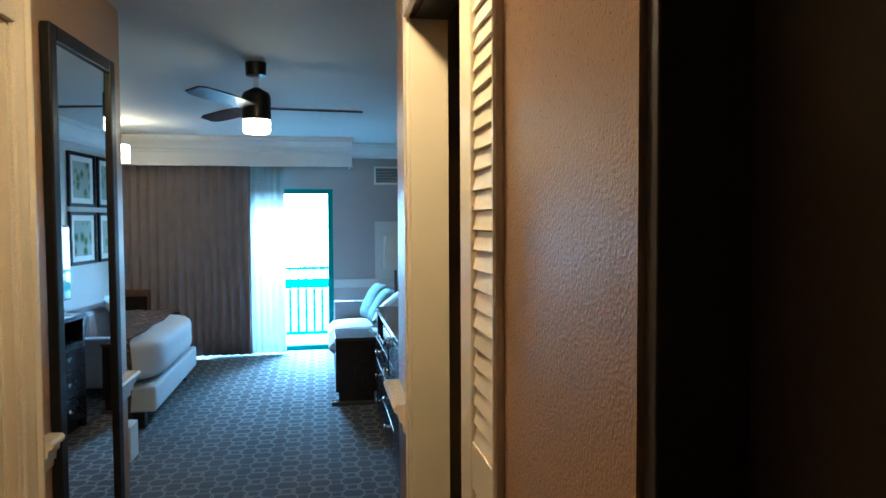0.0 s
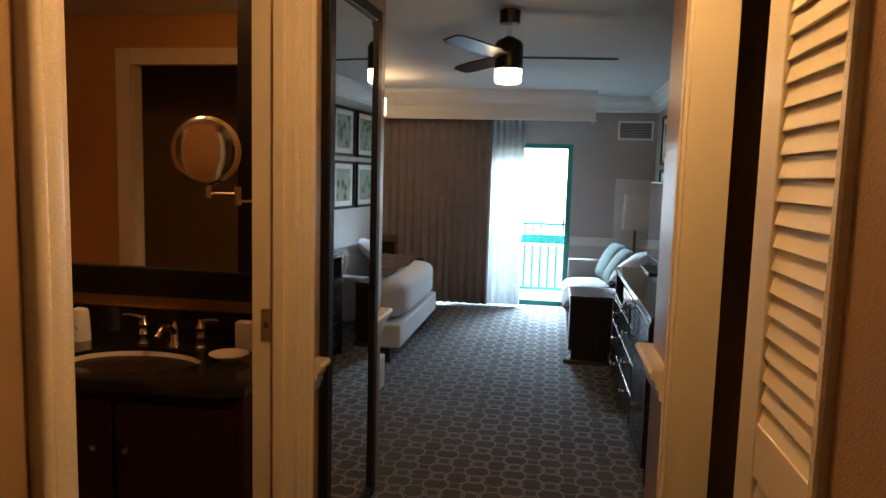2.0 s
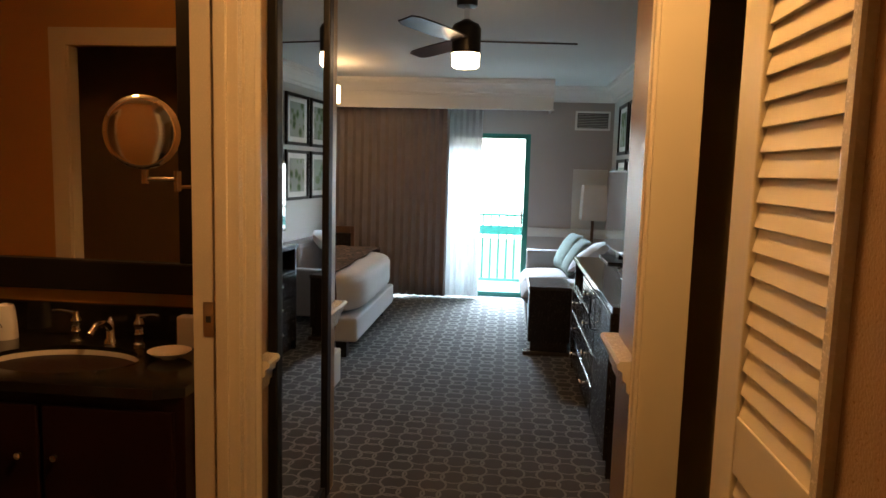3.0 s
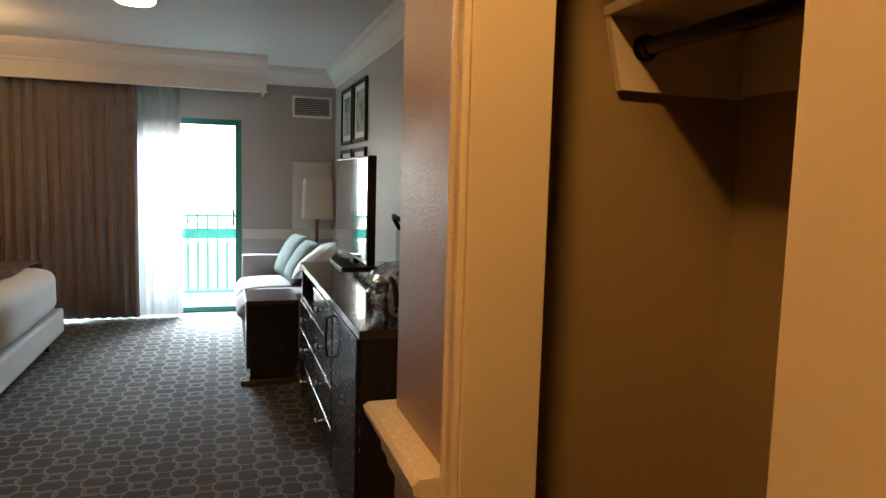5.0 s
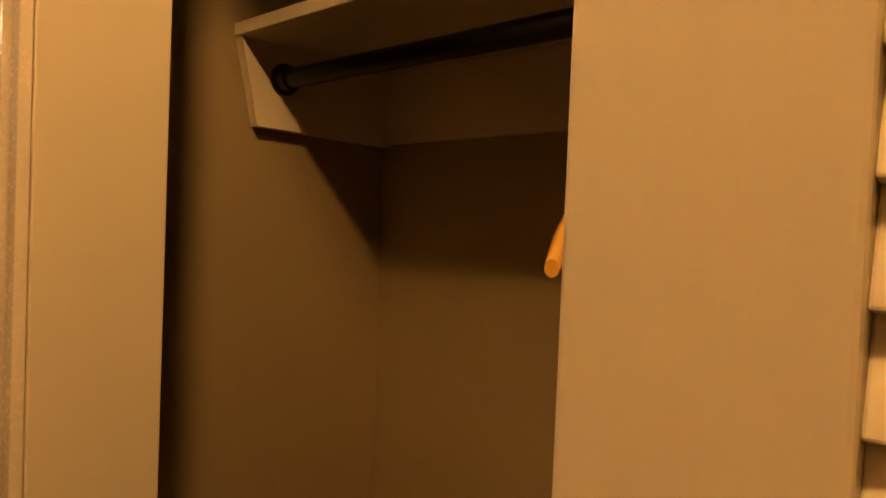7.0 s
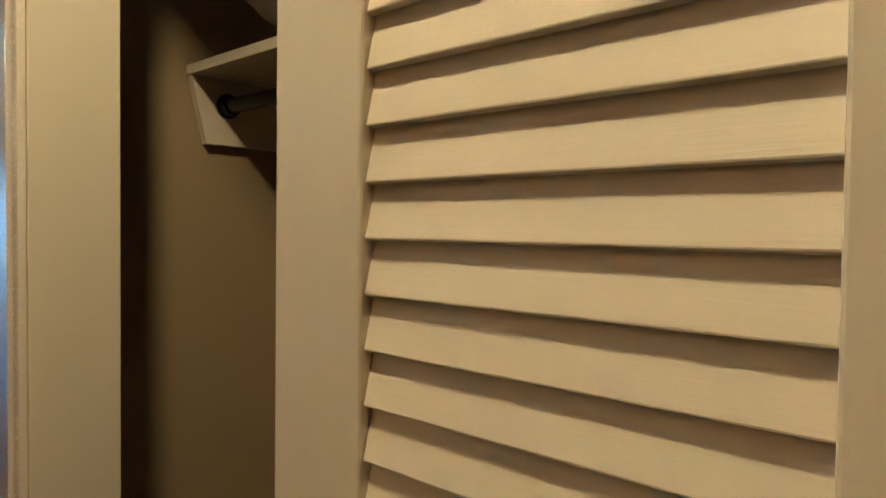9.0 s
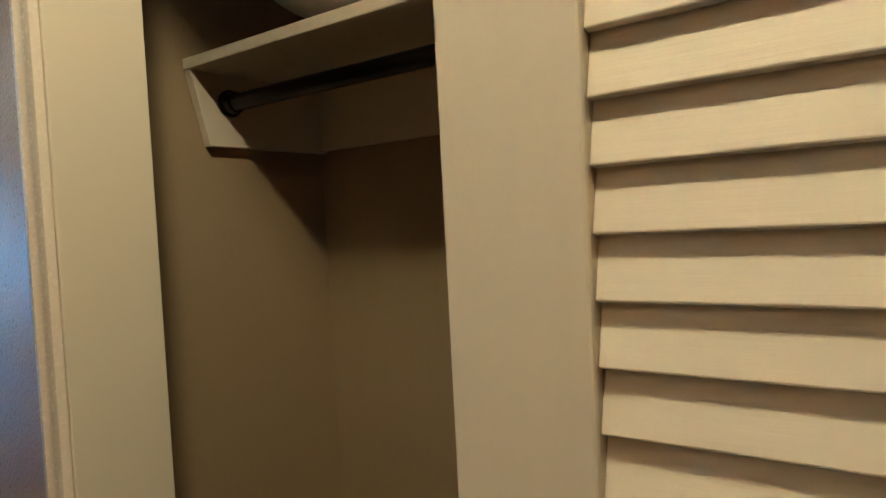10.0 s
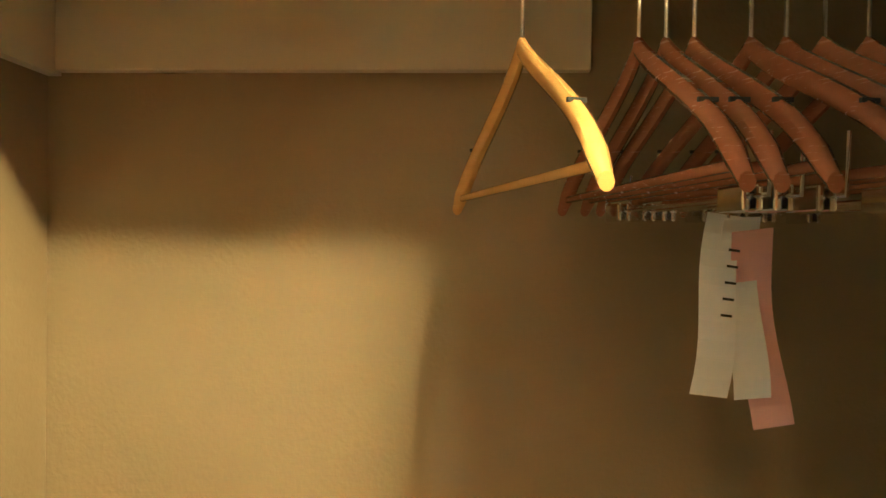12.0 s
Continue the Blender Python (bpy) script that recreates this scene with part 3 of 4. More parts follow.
bl = thing("ceiling_light", "round flush bathroom ceiling light, lit warm", "ceiling light")
lb = bmesh.new()
add_lathe(lb, [(0.01, -0.115), (0.045, -0.108), (0.075, -0.085), (0.09, -0.05), (0.092, -0.031)], (-1.35, 3.72, CEIL))
part("glass_bowl", lb, G_BATH, bl, smooth=True)
lb = bmesh.new()
add_lathe(lb, [(0.11, -0.03), (0.125, -0.025), (0.125, 0)], (-1.35, 3.72, CEIL))
part("base", lb, M_BRASS, bl, smooth=True)

wm = thing("full_length_mirror", "tall narrow wall mirror in a black frame", "mirror", at=(LX + 0.004, 3.87, 0))
wm.rotation_euler = (0, 0, radians(-3.0))
MW, MZ0, MZ1 = 0.62, 0.12, 2.33
pbox("frame_side", wm, M_BLACK, (0, 0, MZ0, 0.035, 0.055, MZ1), 0.006)
pbox("frame_side", wm, M_BLACK, (0, MW - 0.055, MZ0, 0.035, MW, MZ1), 0.006)
pbox("frame_top", wm, M_BLACK, (0, 0.056, MZ1 - 0.055, 0.034, MW - 0.056, MZ1), 0.006)
pbox("frame_bottom", wm, M_BLACK, (0, 0.056, MZ0, 0.034, MW - 0.056, MZ0 + 0.055), 0.006)
pbox("mirror_glass", wm, M_MIRROR, (0.004, 0.053, MZ0 + 0.053, 0.02, MW - 0.053, MZ1 - 0.053), 0)

# Very dark brown panel and edge strip close the opening beside the hall.
dark_side = thing("dark_panel", "very dark brown flat panel closing the opening beside the hall", "door", kind="structure")
pbox("leaf", dark_side, M_DARKPANEL, (RX + 0.09, 0.9, 0.005, RX + 0.135, 1.888, 2.2), 0.003)
pbox("edge_trim", dark_side, M_DARKPANEL, (RX + 0.005, 1.875, 0, RX + 0.12, 1.898, 2.3), 0.002)

# ---- closet ----
cf = thing("door_4", "cream painted closet door frame", "door frame", kind="structure")


def closet_bead(bm, y0, s):
    """Narrow upright with a hollow and a round bead, standing off the hall wall; s is its direction along y."""
    prof = [(0, 0), (0.004, 0), (0.009, 0.003), (0.011, 0.009), (0.010, 0.016), (0.011, 0.023), (0.015, 0.027), (0.015, 0.033), (0.011, 0.037), (0, 0.038)]
    lo = [bm.verts.new((RX - o, y0 + s * d, 0)) for o, d in prof]
    hi = [bm.verts.new((RX - o, y0 + s * d, 2.36)) for o, d in prof]
    for k in range(len(prof)):
        j = (k + 1) % len(prof)
        bm.faces.new((lo[k], lo[j], hi[j], hi[k]))
    bm.faces.new(lo), bm.faces.new(hi)


bm = bmesh.new()
closet_bead(bm, CL_Y1 - 0.022, 1)
part("casing", bm, M_TRIM, cf, smooth=True)
bm = bmesh.new()
closet_bead(bm, CL_Y0 + 0.015, -1)
part("casing", bm, M_TRIM, cf, smooth=True)
pbox("head_casing", cf, M_TRIM, (RX - 0.02, CL_Y0 + 0.016, DOOR_TOP - 0.02, RX, CL_Y1 - 0.023, 2.36))
pbox("jamb", cf, M_STILE, (RX + 0.001, CL_Y1 - 0.025, 0, RX + 0.118, CL_Y1 - 0.001, DOOR_TOP - 0.021), 0.002)
pbox("jamb", cf, M_STILE, (RX + 0.001, CL_Y0 + 0.001, 0, RX + 0.118, CL_Y0 + 0.022, DOOR_TOP - 0.021), 0.002)
pbox("track", cf, M_BLKMETAL, (RX + 0.02, CL_Y0 + 0.024, DOOR_TOP - 0.02, RX + 0.115, CL_Y1 - 0.026, DOOR_TOP - 0.001), 0)

PITCH = 0.0426
DOOR_W, ST_W, DOOR_T = 0.548, 0.113, 0.036
Z_UP0, Z_UP1, Z_LO0, Z_LO1, Z_TOP = 1.155, 2.14, 0.20, 1.05, DOOR_TOP - 0.03

slat_mesh = None


def louvre_door(name, x, y0, z_shift, pull_far, label):
    """Sliding leaf with its front at x, from y0 to y0 + width."""
    global slat_mesh
    d = thing(name, label, "closet door", "sliding closet doors", at=(x, y0, 0.012))
    pbox("stile", d, M_STILE, (0, 0, 0, DOOR_T, ST_W, Z_TOP), 0.003)
    pbox("stile", d, M_STILE, (0, DOOR_W - ST_W, 0, DOOR_T, DOOR_W, Z_TOP), 0.003)
    for a, b in ((0, Z_LO0), (Z_LO1, Z_UP0), (Z_UP1, Z_TOP)):
        pbox("rail", d, M_STILE, (0.0015, ST_W, a, DOOR_T - 0.0015, DOOR_W - ST_W, b), 0.002)
    if slat_mesh is None:
        bs = bmesh.new()
        ln = DOOR_W - 2 * ST_W
        add_box(bs, -0.004, 0, -0.0255, 0.004, ln, 0.0255, 0.0015, m=pose(0.0145, 0, 0.021, 0, 13, 0))
        bmesh.ops.recalc_face_normals(bs, faces=bs.faces[:])
        slat_mesh = bpy.data.meshes.new("slat")
        bs.to_mesh(slat_mesh)
        bs.free()
        slat_mesh.materials.append(M_LOUV)
    for lo, hi in ((Z_UP0, Z_UP1), (Z_LO0, Z_LO1)):
        z = lo + 0.0015 + z_shift
        while z + 0.03 < hi:
            s = new("slat", slat_mesh)
            s.parent = d
            s.location = (0, ST_W, z)
            z += PITCH
    yp = DOOR_W - 0.055 if pull_far else 0.055
    pb = bmesh.new()
    n = 24
    prof = [(1.0, 0.0), (1.0, -0.003), (0.82, -0.0035), (0.72, 0.004)]
    rows = [[pb.verts.new((dx, yp + 0.017 * r * math.cos(k * math.tau / n), 1.08 + 0.036 * r * math.sin(k * math.tau / n))) for k in range(n)] for r, dx in prof]
    for a, b in zip(rows, rows[1:]):
        for k in range(n):
            pb.faces.new((a[k], a[(k + 1) % n], b[(k + 1) % n], b[k]))
    pb.faces.new(rows[-1])
    part("finger_pull", pb, M_BLKMETAL, d, "dark oval recessed finger pull", smooth=True)
    return d


louvre_door("louvred_door", 0.645, 2.384, 0.0, False, "cream louvred closet door slid open over its neighbour")
louvre_door("louvred_door", 0.685, 2.383, 0.02, True, "cream louvred closet door standing behind the open one")

shelf = thing("closet_shelf", "cream painted wooden closet shelf on wall cleats", "shelf")
pbox("board", shelf, M_STILE, (0.955, 2.01, 1.81, CL_BACK - 0.001, CL_IN - 0.001, 1.83), 0.002)
M_CLEAT = mat("cream_painted_cleat", (0.66, 0.57, 0.41), 0.5, var=0.06)
pbox("back_cleat", shelf, M_CLEAT, (CL_BACK - 0.018, 2.995, 1.682, CL_BACK - 0.001, CL_IN - 0.02, 1.809), 0.002)
sc_ = bmesh.new()
pts = [(0.958, 1.809), (0.99, 1.678), (CL_BACK - 0.001, 1.678), (CL_BACK - 0.001, 1.809)]
a_ = [sc_.verts.new((x, CL_IN - 0.019, z)) for x, z in pts]
b_ = [sc_.verts.new((x, CL_IN - 0.001, z)) for x, z in pts]
sc_.faces.new(a_), sc_.faces.new(b_[::-1])
for k in range(4):
    j = (k + 1) % 4
    sc_.faces.new((a_[k], b_[k], b_[j], a_[j]))
part("side_cleat", sc_, M_CLEAT, shelf)

rod = thing("closet_rod", "black metal clothes rod with wall flange", "clothes rod")
ROD_X, ROD_Z = 1.035, 1.757
rb = bmesh.new()
add_cyl(rb, (ROD_X, 2.01, ROD_Z), (ROD_X, CL_IN - 0.02, ROD_Z), 0.0155)
part("tube", rb, M_BLKMETAL, rod, smooth=True)
rb = bmesh.new()
add_lathe(rb, [(0.025, 0), (0.025, 0.004), (0.02, 0.008), (0.019, 0.022)], (0, 0, 0), 24)
rb.transform(pose(ROD_X, CL_IN - 0.0195, ROD_Z, 90, 0, 0))
part("flange", rb, M_BLKMETAL, rod, smooth=True)

pil = bmesh.new()
add_cushion(pil, 0.30, 0.62, 0.2, pose(1.12, 3.25, 1.93, 0, 0, 4), 0.5, 0.012)
tagged(finish("pillow", pil, M_PILLOW, True), "ivory spare pillow lying on the closet shelf", "pillow")


def hanger(label, wood, bar=True, clips=False):
    """Contoured wooden hanger hung from an anti-theft ring; it lies in the local x-z plane, apex at the origin."""
    h = thing("clothes_hanger", label, "hanger", "hangers on the rod")
    n = 13
    bmh = bmesh.new()
    for s in (-1, 1):
        rows = []
        for i in range(n):
            q = i / (n - 1)
            cx = s * 0.215 * q
            cz = -0.006 - 0.115 * q ** 0.85 - 0.03 * q ** 5
            yy = 0.012 * q * q
            w, hh = 0.0062 + 0.003 * q, 0.0115 - 0.001 * q
            if i == n - 1:
                w, hh = 0.006, 0.007
            rows.append([bmh.verts.new((cx, yy + w * math.cos(k * math.tau / 10), cz + hh * math.sin(k * math.tau / 10))) for k in range(10)])
        for a, b in zip(rows, rows[1:]):
            for k in range(10):
                bmh.faces.new((a[k], a[(k + 1) % 10], b[(k + 1) % 10], b[k]))
        bmh.faces.new(rows[0]), bmh.faces.new(rows[-1])
    part("shoulder", bmh, wood, h, smooth=True)
    for s in (-1, 1):
        nb = bmesh.new()
        add_box(nb, s * 0.148 - 0.0016, -0.0022, -0.0866, s * 0.148 + 0.0016, 0.0132, -0.0832)
        part("notch", nb, M_INK, h)
    if bar:
        bb = bmesh.new()
        add_cyl(bb, (-0.2, 0.01, -0.138), (0.2, 0.01, -0.138), 0.0045, seg=10)
        part("trouser_bar", bb, wood, h, smooth=True)
    if clips:
        wb = bmesh.new()
        add_tube(wb, [(-0.17, -0.03, -0.11), (-0.17, -0.03, -0.155), (0.17, -0.03, -0.155), (0.17, -0.03, -0.11)], 0.002, 6)
        part("clip_bar", wb, M_CHROME, h)
        for x in (-0.13, 0.13):
            kb = bmesh.new()
            add_box(kb, x - 0.02, -0.038, -0.166, x + 0.02, -0.032, -0.146, 0.002)
            add_box(kb, x - 0.02, -0.028, -0.166, x + 0.02, -0.022, -0.146, 0.002)
            part("clip", kb, M_CHROME, h)
    hk = bmesh.new()
    add_tube(hk, [(0, 0, -0.01), (0, 0, 0.055)], 0.0022, 8)
    part("pin", hk, M_CHROME, h, smooth=True)
    hk = bmesh.new()
    add_box(hk, -0.007, -0.006, 0.055, 0.007, 0.006, 0.085, 0.002)
    part("socket", hk, M_BLKMETAL, h)
    hk = bmesh.new()
    add_tube(hk, [(0.019 * math.sin(a), 0, 0.104 + 0.019 * math.cos(a)) for a in [k * math.tau / 20 for k in range(21)]], 0.003, 8)
    part("ring", hk, M_BLKMETAL, h, smooth=True)
    return h


APEX_Z = ROD_Z - 0.1035
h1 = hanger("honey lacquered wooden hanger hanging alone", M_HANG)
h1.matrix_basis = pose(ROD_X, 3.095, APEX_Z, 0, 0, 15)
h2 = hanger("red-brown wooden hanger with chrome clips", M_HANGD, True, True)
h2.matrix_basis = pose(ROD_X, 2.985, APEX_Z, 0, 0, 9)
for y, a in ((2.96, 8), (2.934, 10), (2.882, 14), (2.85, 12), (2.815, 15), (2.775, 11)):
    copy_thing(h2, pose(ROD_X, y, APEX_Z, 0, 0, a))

# laundry tags hang from a hanger bar
tags = thing("laundry_bag_tags", "white and pink paper laundry forms on a hanger", "paper")
for dx, dz, w, hgt, tilt, mm, nm in ((0, 0, 0.032, 0.145, 7, M_PAPER, "white_form"), (0.012, -0.002, 0.032, 0.145, -3, M_PAPER, "white_form"), (0.02, -0.012, 0.036, 0.16, -7, M_PINK, "pink_form")):
    tb = bmesh.new()
    t = bmesh.new()
    bmesh.ops.create_grid(t, x_segments=3, y_segments=10, size=0.5)
    for v in t.verts:
        v.co = Vector((v.co.x * w, 0.008 * math.sin(v.co.y * 5 + dx * 60), v.co.y * hgt - hgt / 2))
    bmesh.ops.solidify(t, geom=t.faces[:], thickness=0.0015)
    t.transform(pose(0.94 + dx * 0.5, 2.932 - dx, 1.487 + dz, 0, tilt, -80))
    join(tb, t)
    p = part(nm, tb, mm, tags)
    if dx == 0:
        for k in range(5):
            ib = bmesh.new()
            add_box(ib, -0.004, -0.0105, -0.03 - k * 0.013, 0.006, -0.0098, -0.028 - k * 0.013, m=pose(0.94, 2.932, 1.487, 0, tilt, -72))
            part("print_bar", ib, M_INK, p)
tb = bmesh.new()
add_tube(tb, [(0.943, 2.932, 1.484), (0.95, 2.93, 1.50), (0.955, 2.925, 1.518)], 0.0015, 6)
part("tie", tb, M_CHROME, tags)

# ---- bedroom: window side ----
val = thing("curtain_valance", "white painted valance box over the curtains", "valance", kind="structure")
pbox("front_board", val, M_WHITE, (ROOM_L + 0.001, 9.69, 2.312, 0.694, 9.715, 2.639), 0.003)
pbox("return_board", val, M_WHITE, (0.67, 9.716, 2.312, 0.694, FAR - 0.001, 2.45), 0.002)
vb = bmesh.new()
add_sweep(vb, [(ROOM_L + 0.002, 9.69), (0.694, 9.69), (0.694, FAR - 0.135)][:2], [(o, z) for o, z in CROWN])
part("crown", vb, M_WHITE, val)
pbox("lower_bead", val, M_WHITE, (ROOM_L + 0.001, 9.678, 2.30, 0.706, 9.72, 2.314), 0.004)


def drape(name, x0, x1, y, z0, z1, amp, waves, material, label, category, seed):
    bmc = bmesh.new()
    nx, nz = int(waves * 10), 12
    grid = []
    for i in range(nx + 1):
        u = i / nx
        col = []
        for k in range(nz + 1):
            w = k / nz
            ph = u * waves * math.tau + 0.8 * noise.noise(Vector((u * 9, w * 0.7, seed)))
            a = amp * (0.55 + 0.45 * (1 - w)) * (0.7 + 0.5 * noise.noise(Vector((u * 6, 3.3, seed))))
            col.append(bmc.verts.new((x0 + (x1 - x0) * u + 0.4 * a * math.sin(ph * 2), y + a * math.sin(ph), z0 + (z1 - z0) * w)))
        grid.append(col)
    for a, b in zip(grid, grid[1:]):
        for k in range(nz):
            bmc.faces.new((a[k], b[k], b[k + 1], a[k + 1]))
    ob = finish(name, bmc, material, True)
    so = ob.modifiers.new("thickness", "SOLIDIFY")
    so.thickness = 0.003
    return tagged(ob, label, category)


drape("curtain", ROOM_L + 0.05, -0.52, 9.93, 0.04, 2.4, 0.05, 26, M_CURT, "taupe pleated blackout curtain, drawn to one side", "curtain", 1.0)
drape("sheer_curtain", -0.95, -0.12, 10.06, 0.03, 2.4, 0.035, 11, M_SHEER, "thin white sheer curtain by the balcony door", "curtain", 5.0)

sd = thing("door_5", "teal metal framed sliding balcony door, glass", "balcony door", kind="structure")
pbox("frame_side", sd, M_TEAL, (0.405, FAR + 0.01, 0.0, 0.47, FAR + 0.1, 2.06), 0.004)
pbox("frame_side", sd, M_TEAL, (-1.5, FAR + 0.01, 0.0, -1.44, FAR + 0.1, 2.06), 0.004)
pbox("frame_top", sd, M_TEAL, (-1.44, FAR + 0.01, 2.0, 0.405, FAR + 0.1, 2.06), 0.004)
pbox("frame_bottom", sd, M_TEAL, (-1.44, FAR + 0.01, 0.0, 0.405, FAR + 0.1, 0.06), 0.004)
pbox("meeting_stile", sd, M_TEAL, (-0.56, FAR + 0.02, 0.061, -0.50, FAR + 0.07, 1.999), 0.003)
g_ = pbox("pane", sd, M_GLASS, (-1.44, FAR + 0.05, 0.06, 0.405, FAR + 0.056, 2.0), 0)
g_.visible_shadow = False
pbox("handle", sd, M_CHROME, (0.375, FAR - 0.02, 0.93, 0.40, FAR + 0.012, 1.13), 0.006)

wall("balcony_slab", M_CONC, [(-3.2, FAR + 0.12, -0.16, 1.6, 11.5, -0.03)], "grey concrete balcony floor", "balcony")
rail = thing("balcony_railing", "teal painted metal balcony railing", "railing")
pbox("top_rail", rail, M_TEAL, (-3.1, 11.28, 0.965, 1.6, 11.33, 1.0), 0.006)
pbox("panel_rail", rail, M_TEAL, (-3.1, 11.295, 0.70, 1.6, 11.315, 0.83), 0.004)
pbox("bottom_rail", rail, M_TEAL, (-3.1, 11.285, 0.04, 1.6, 11.325, 0.075), 0.006)
for k in range(42):
    x = -3.05 + k * 0.112
    pbox("baluster", rail, M_TEAL, (x, 11.296, 0.076, x + 0.026, 11.314, 0.964), 0)
for x in (-3.1, -0.6, 1.56):
    pbox("post", rail, M_TEAL, (x, 11.335, -0.03, x + 0.05, 11.385, 0.99), 0.004)
bk = bmesh.new()
add_box(bk, -120, 80, -40, 120, 80.5, 60)
tagged(finish("backdrop", bk, G_SKY), "bright hazy distance beyond the balcony", "sky", kind="structure")
gr = bmesh.new()
add_box(gr, -300, 12, -6.2, 300, 400, -6)
M_GRASS = mat("pale_lawn", (0.3, 0.32, 0.26), 0.9, var=0.3, scale=0.5)
tagged(finish("ground", gr, M_GRASS), "pale lawn far below the balcony", "ground", kind="structure")

vent = thing("wall_vent", "white framed air vent with dark slats", "air vent")
pbox("backing", vent, M_INK, (1.02, FAR - 0.006, 2.14, 1.40, FAR - 0.001, 2.335), 0)
for d in ((1.0, 2.12, 1.424, 2.145), (1.0, 2.328, 1.424, 2.352)):
    pbox("frame_bar", vent, M_WHITE, (d[0], FAR - 0.022, d[1], d[2], FAR - 0.0005, d[3]), 0.002)
for x in (1.0, 1.40):
    pbox("frame_bar", vent, M_WHITE, (x, FAR - 0.021, 2.146, x + 0.024, FAR - 0.0005, 2.327), 0.002)
for k in range(9):
    pbox("slat", vent, M_BOARD, (1.026, FAR - 0.018, 2.152 + k * 0.0195, 1.398, FAR - 0.008, 2.157 + k * 0.0195), 0)

pan = thing("wall_panel", "pale flat board fixed to the far wall", "wall panel")
pbox("board", pan, M_BOARD, (1.005, FAR - 0.02, 0.905, 1.425, FAR - 0.001, 1.642), 0.004)
for x in (1.04, 1.39):
    pbox("screw", pan, M_CHROME, (x, FAR - 0.022, 1.59, x + 0.012, FAR - 0.02, 1.602), 0)

# ---- bedroom: ceiling fixtures ----
fan = thing("ceiling_fan", "dark ceiling fan with three blades and lit lamp", "ceiling fan")
FX, FY = -0.065, 5.8
fb = bmesh.new()
add_lathe(fb, [(0.045, -0.085), (0.062, -0.08), (0.065, -0.004), (0.06, 0)], (FX, FY, CEIL))
part("canopy", fb, M_BLKMETAL, fan, smooth=True)
fb = bmesh.new()
add_cyl(fb, (FX, FY, 2.48), (FX, FY, 2.556), 0.016)
part("rod", fb, M_CHROME, fan, smooth=True)
fb = bmesh.new()
add_lathe(fb, [(0.085, 2.285), (0.088, 2.30), (0.088, 2.43), (0.075, 2.455), (0.045, 2.47), (0.02, 2.485)], (FX, FY, 0))
part("motor_housing", fb, M_BLKMETAL, fan, smooth=True)
fb = bmesh.new()
add_lathe(fb, [(0.02, 2.20), (0.07, 2.203), (0.083, 2.215), (0.084, 2.284)], (FX, FY, 0))
part("lamp_glass", fb, G_FAN, fan, smooth=True)
for ang in (5, 125, 245):
    bb = bmesh.new()
    t = bmesh.new()
    bmesh.ops.create_grid(t, x_segments=10, y_segments=2, size=0.5)
    for v in t.verts:
        q = v.co.x + 0.5
        v.co = Vector((0.08 + q * 0.58, v.co.y * (0.10 + 0.03 * math.sin(q * 2.6)) * (1 if q < 0.95 else 0.75), 0))
    bmesh.ops.solidify(t, geom=t.faces[:], thickness=0.009)
    t.transform(pose(FX, FY, 2.365, 0, 0, ang) @ pose(0, 0, 0, 12, 0, 0))
    join(bb, t)
    part("blade", bb, M_BLADE, fan)

drum = thing("drum_ceiling_lamp", "lit cream drum ceiling lamp over the bed", "ceiling lamp")
db = bmesh.new()
add_lathe(db, [(0.15, 2.235), (0.152, 2.24), (0.152, 2.40), (0.15, 2.402)], (-1.66, 8.5, 0), 36)
part("shade", db, G_DRUM, drum, smooth=True)
db = bmesh.new()
add_cyl(db, (-1.66, 8.5, 2.40), (-1.66, 8.5, 2.62), 0.012)
add_lathe(db, [(0.06, -0.02), (0.062, 0)], (-1.66, 8.5, CEIL))
part("stem", db, M_CHROME, drum, smooth=True)

# ---- bedroom: bed side ----
bed = thing("bed", "bed with white linen and floral runner", "bed")
bb = bmesh.new()
add_box(bb, -3.1, 7.12, 0.13, -1.0, 8.95, 0.335, 0.02)
part("base", bb, M_SKIRT, bed, "white cloth covered bed base")
for x, y in ((-1.13, 7.16), (-1.13, 8.83), (-2.95, 7.16), (-2.95, 8.83)):
    pbox("leg", bed, M_BLACK, (x - 0.045, y - 0.045, 0, x + 0.045, y + 0.045, 0.129), 0.004)
bb = bmesh.new()
t = bmesh.new()
bmesh.ops.create_cube(t, size=1)
bmesh.ops.subdivide_edges(t, edges=t.edges[:], cuts=13, use_grid_fill=True)
for v in t.verts:
    c = v.co * 2
    r = 6.0
    nrm = (abs(c.x) ** r + abs(c.y) ** r + abs(c.z) ** r) ** (1 / r)
    c = c / max(1, nrm)
    v.co = Vector((-2.05 + c.x * 1.07, 8.035 + c.y * 0.935, 0.525 + c.z * 0.195))
    v.co += 0.014 * Vector((noise.noise(v.co * 4), noise.noise(v.co * 4 + Vector((9, 0, 0))), noise.noise(v.co * 5 + Vector((0, 9, 0)))))
join(bb, t)
part("mattress", bb, M_LINEN, bed, "white linen covered mattress", True)
bb = bmesh.new()
t = bmesh.new()
bmesh.ops.create_grid(t, x_segments=24, y_segments=40, size=0.5)
for v in t.verts:
    u, w = v.co.x, v.co.y * 3.06
    ww = 8.035 + max(-0.955, min(0.955, w))
    over = max(0, abs(w) - 0.955)
    v.co = Vector((-1.68 + u * 1.02 + 0.01 * math.sin(w * 9), ww + (0.012 * math.sin(u * 30) if over else 0) * (1 if w > 0 else -1), 0.732 - over + 0.008 * noise.noise(Vector((u * 8, w * 4, 0)))))
bmesh.ops.solidify(t, geom=t.faces[:], thickness=0.008)
join(bb, t)
tagged(finish("bed_runner", bb, M_FLORAL, True), "brown floral bed runner draped across the bed", "bed runner")
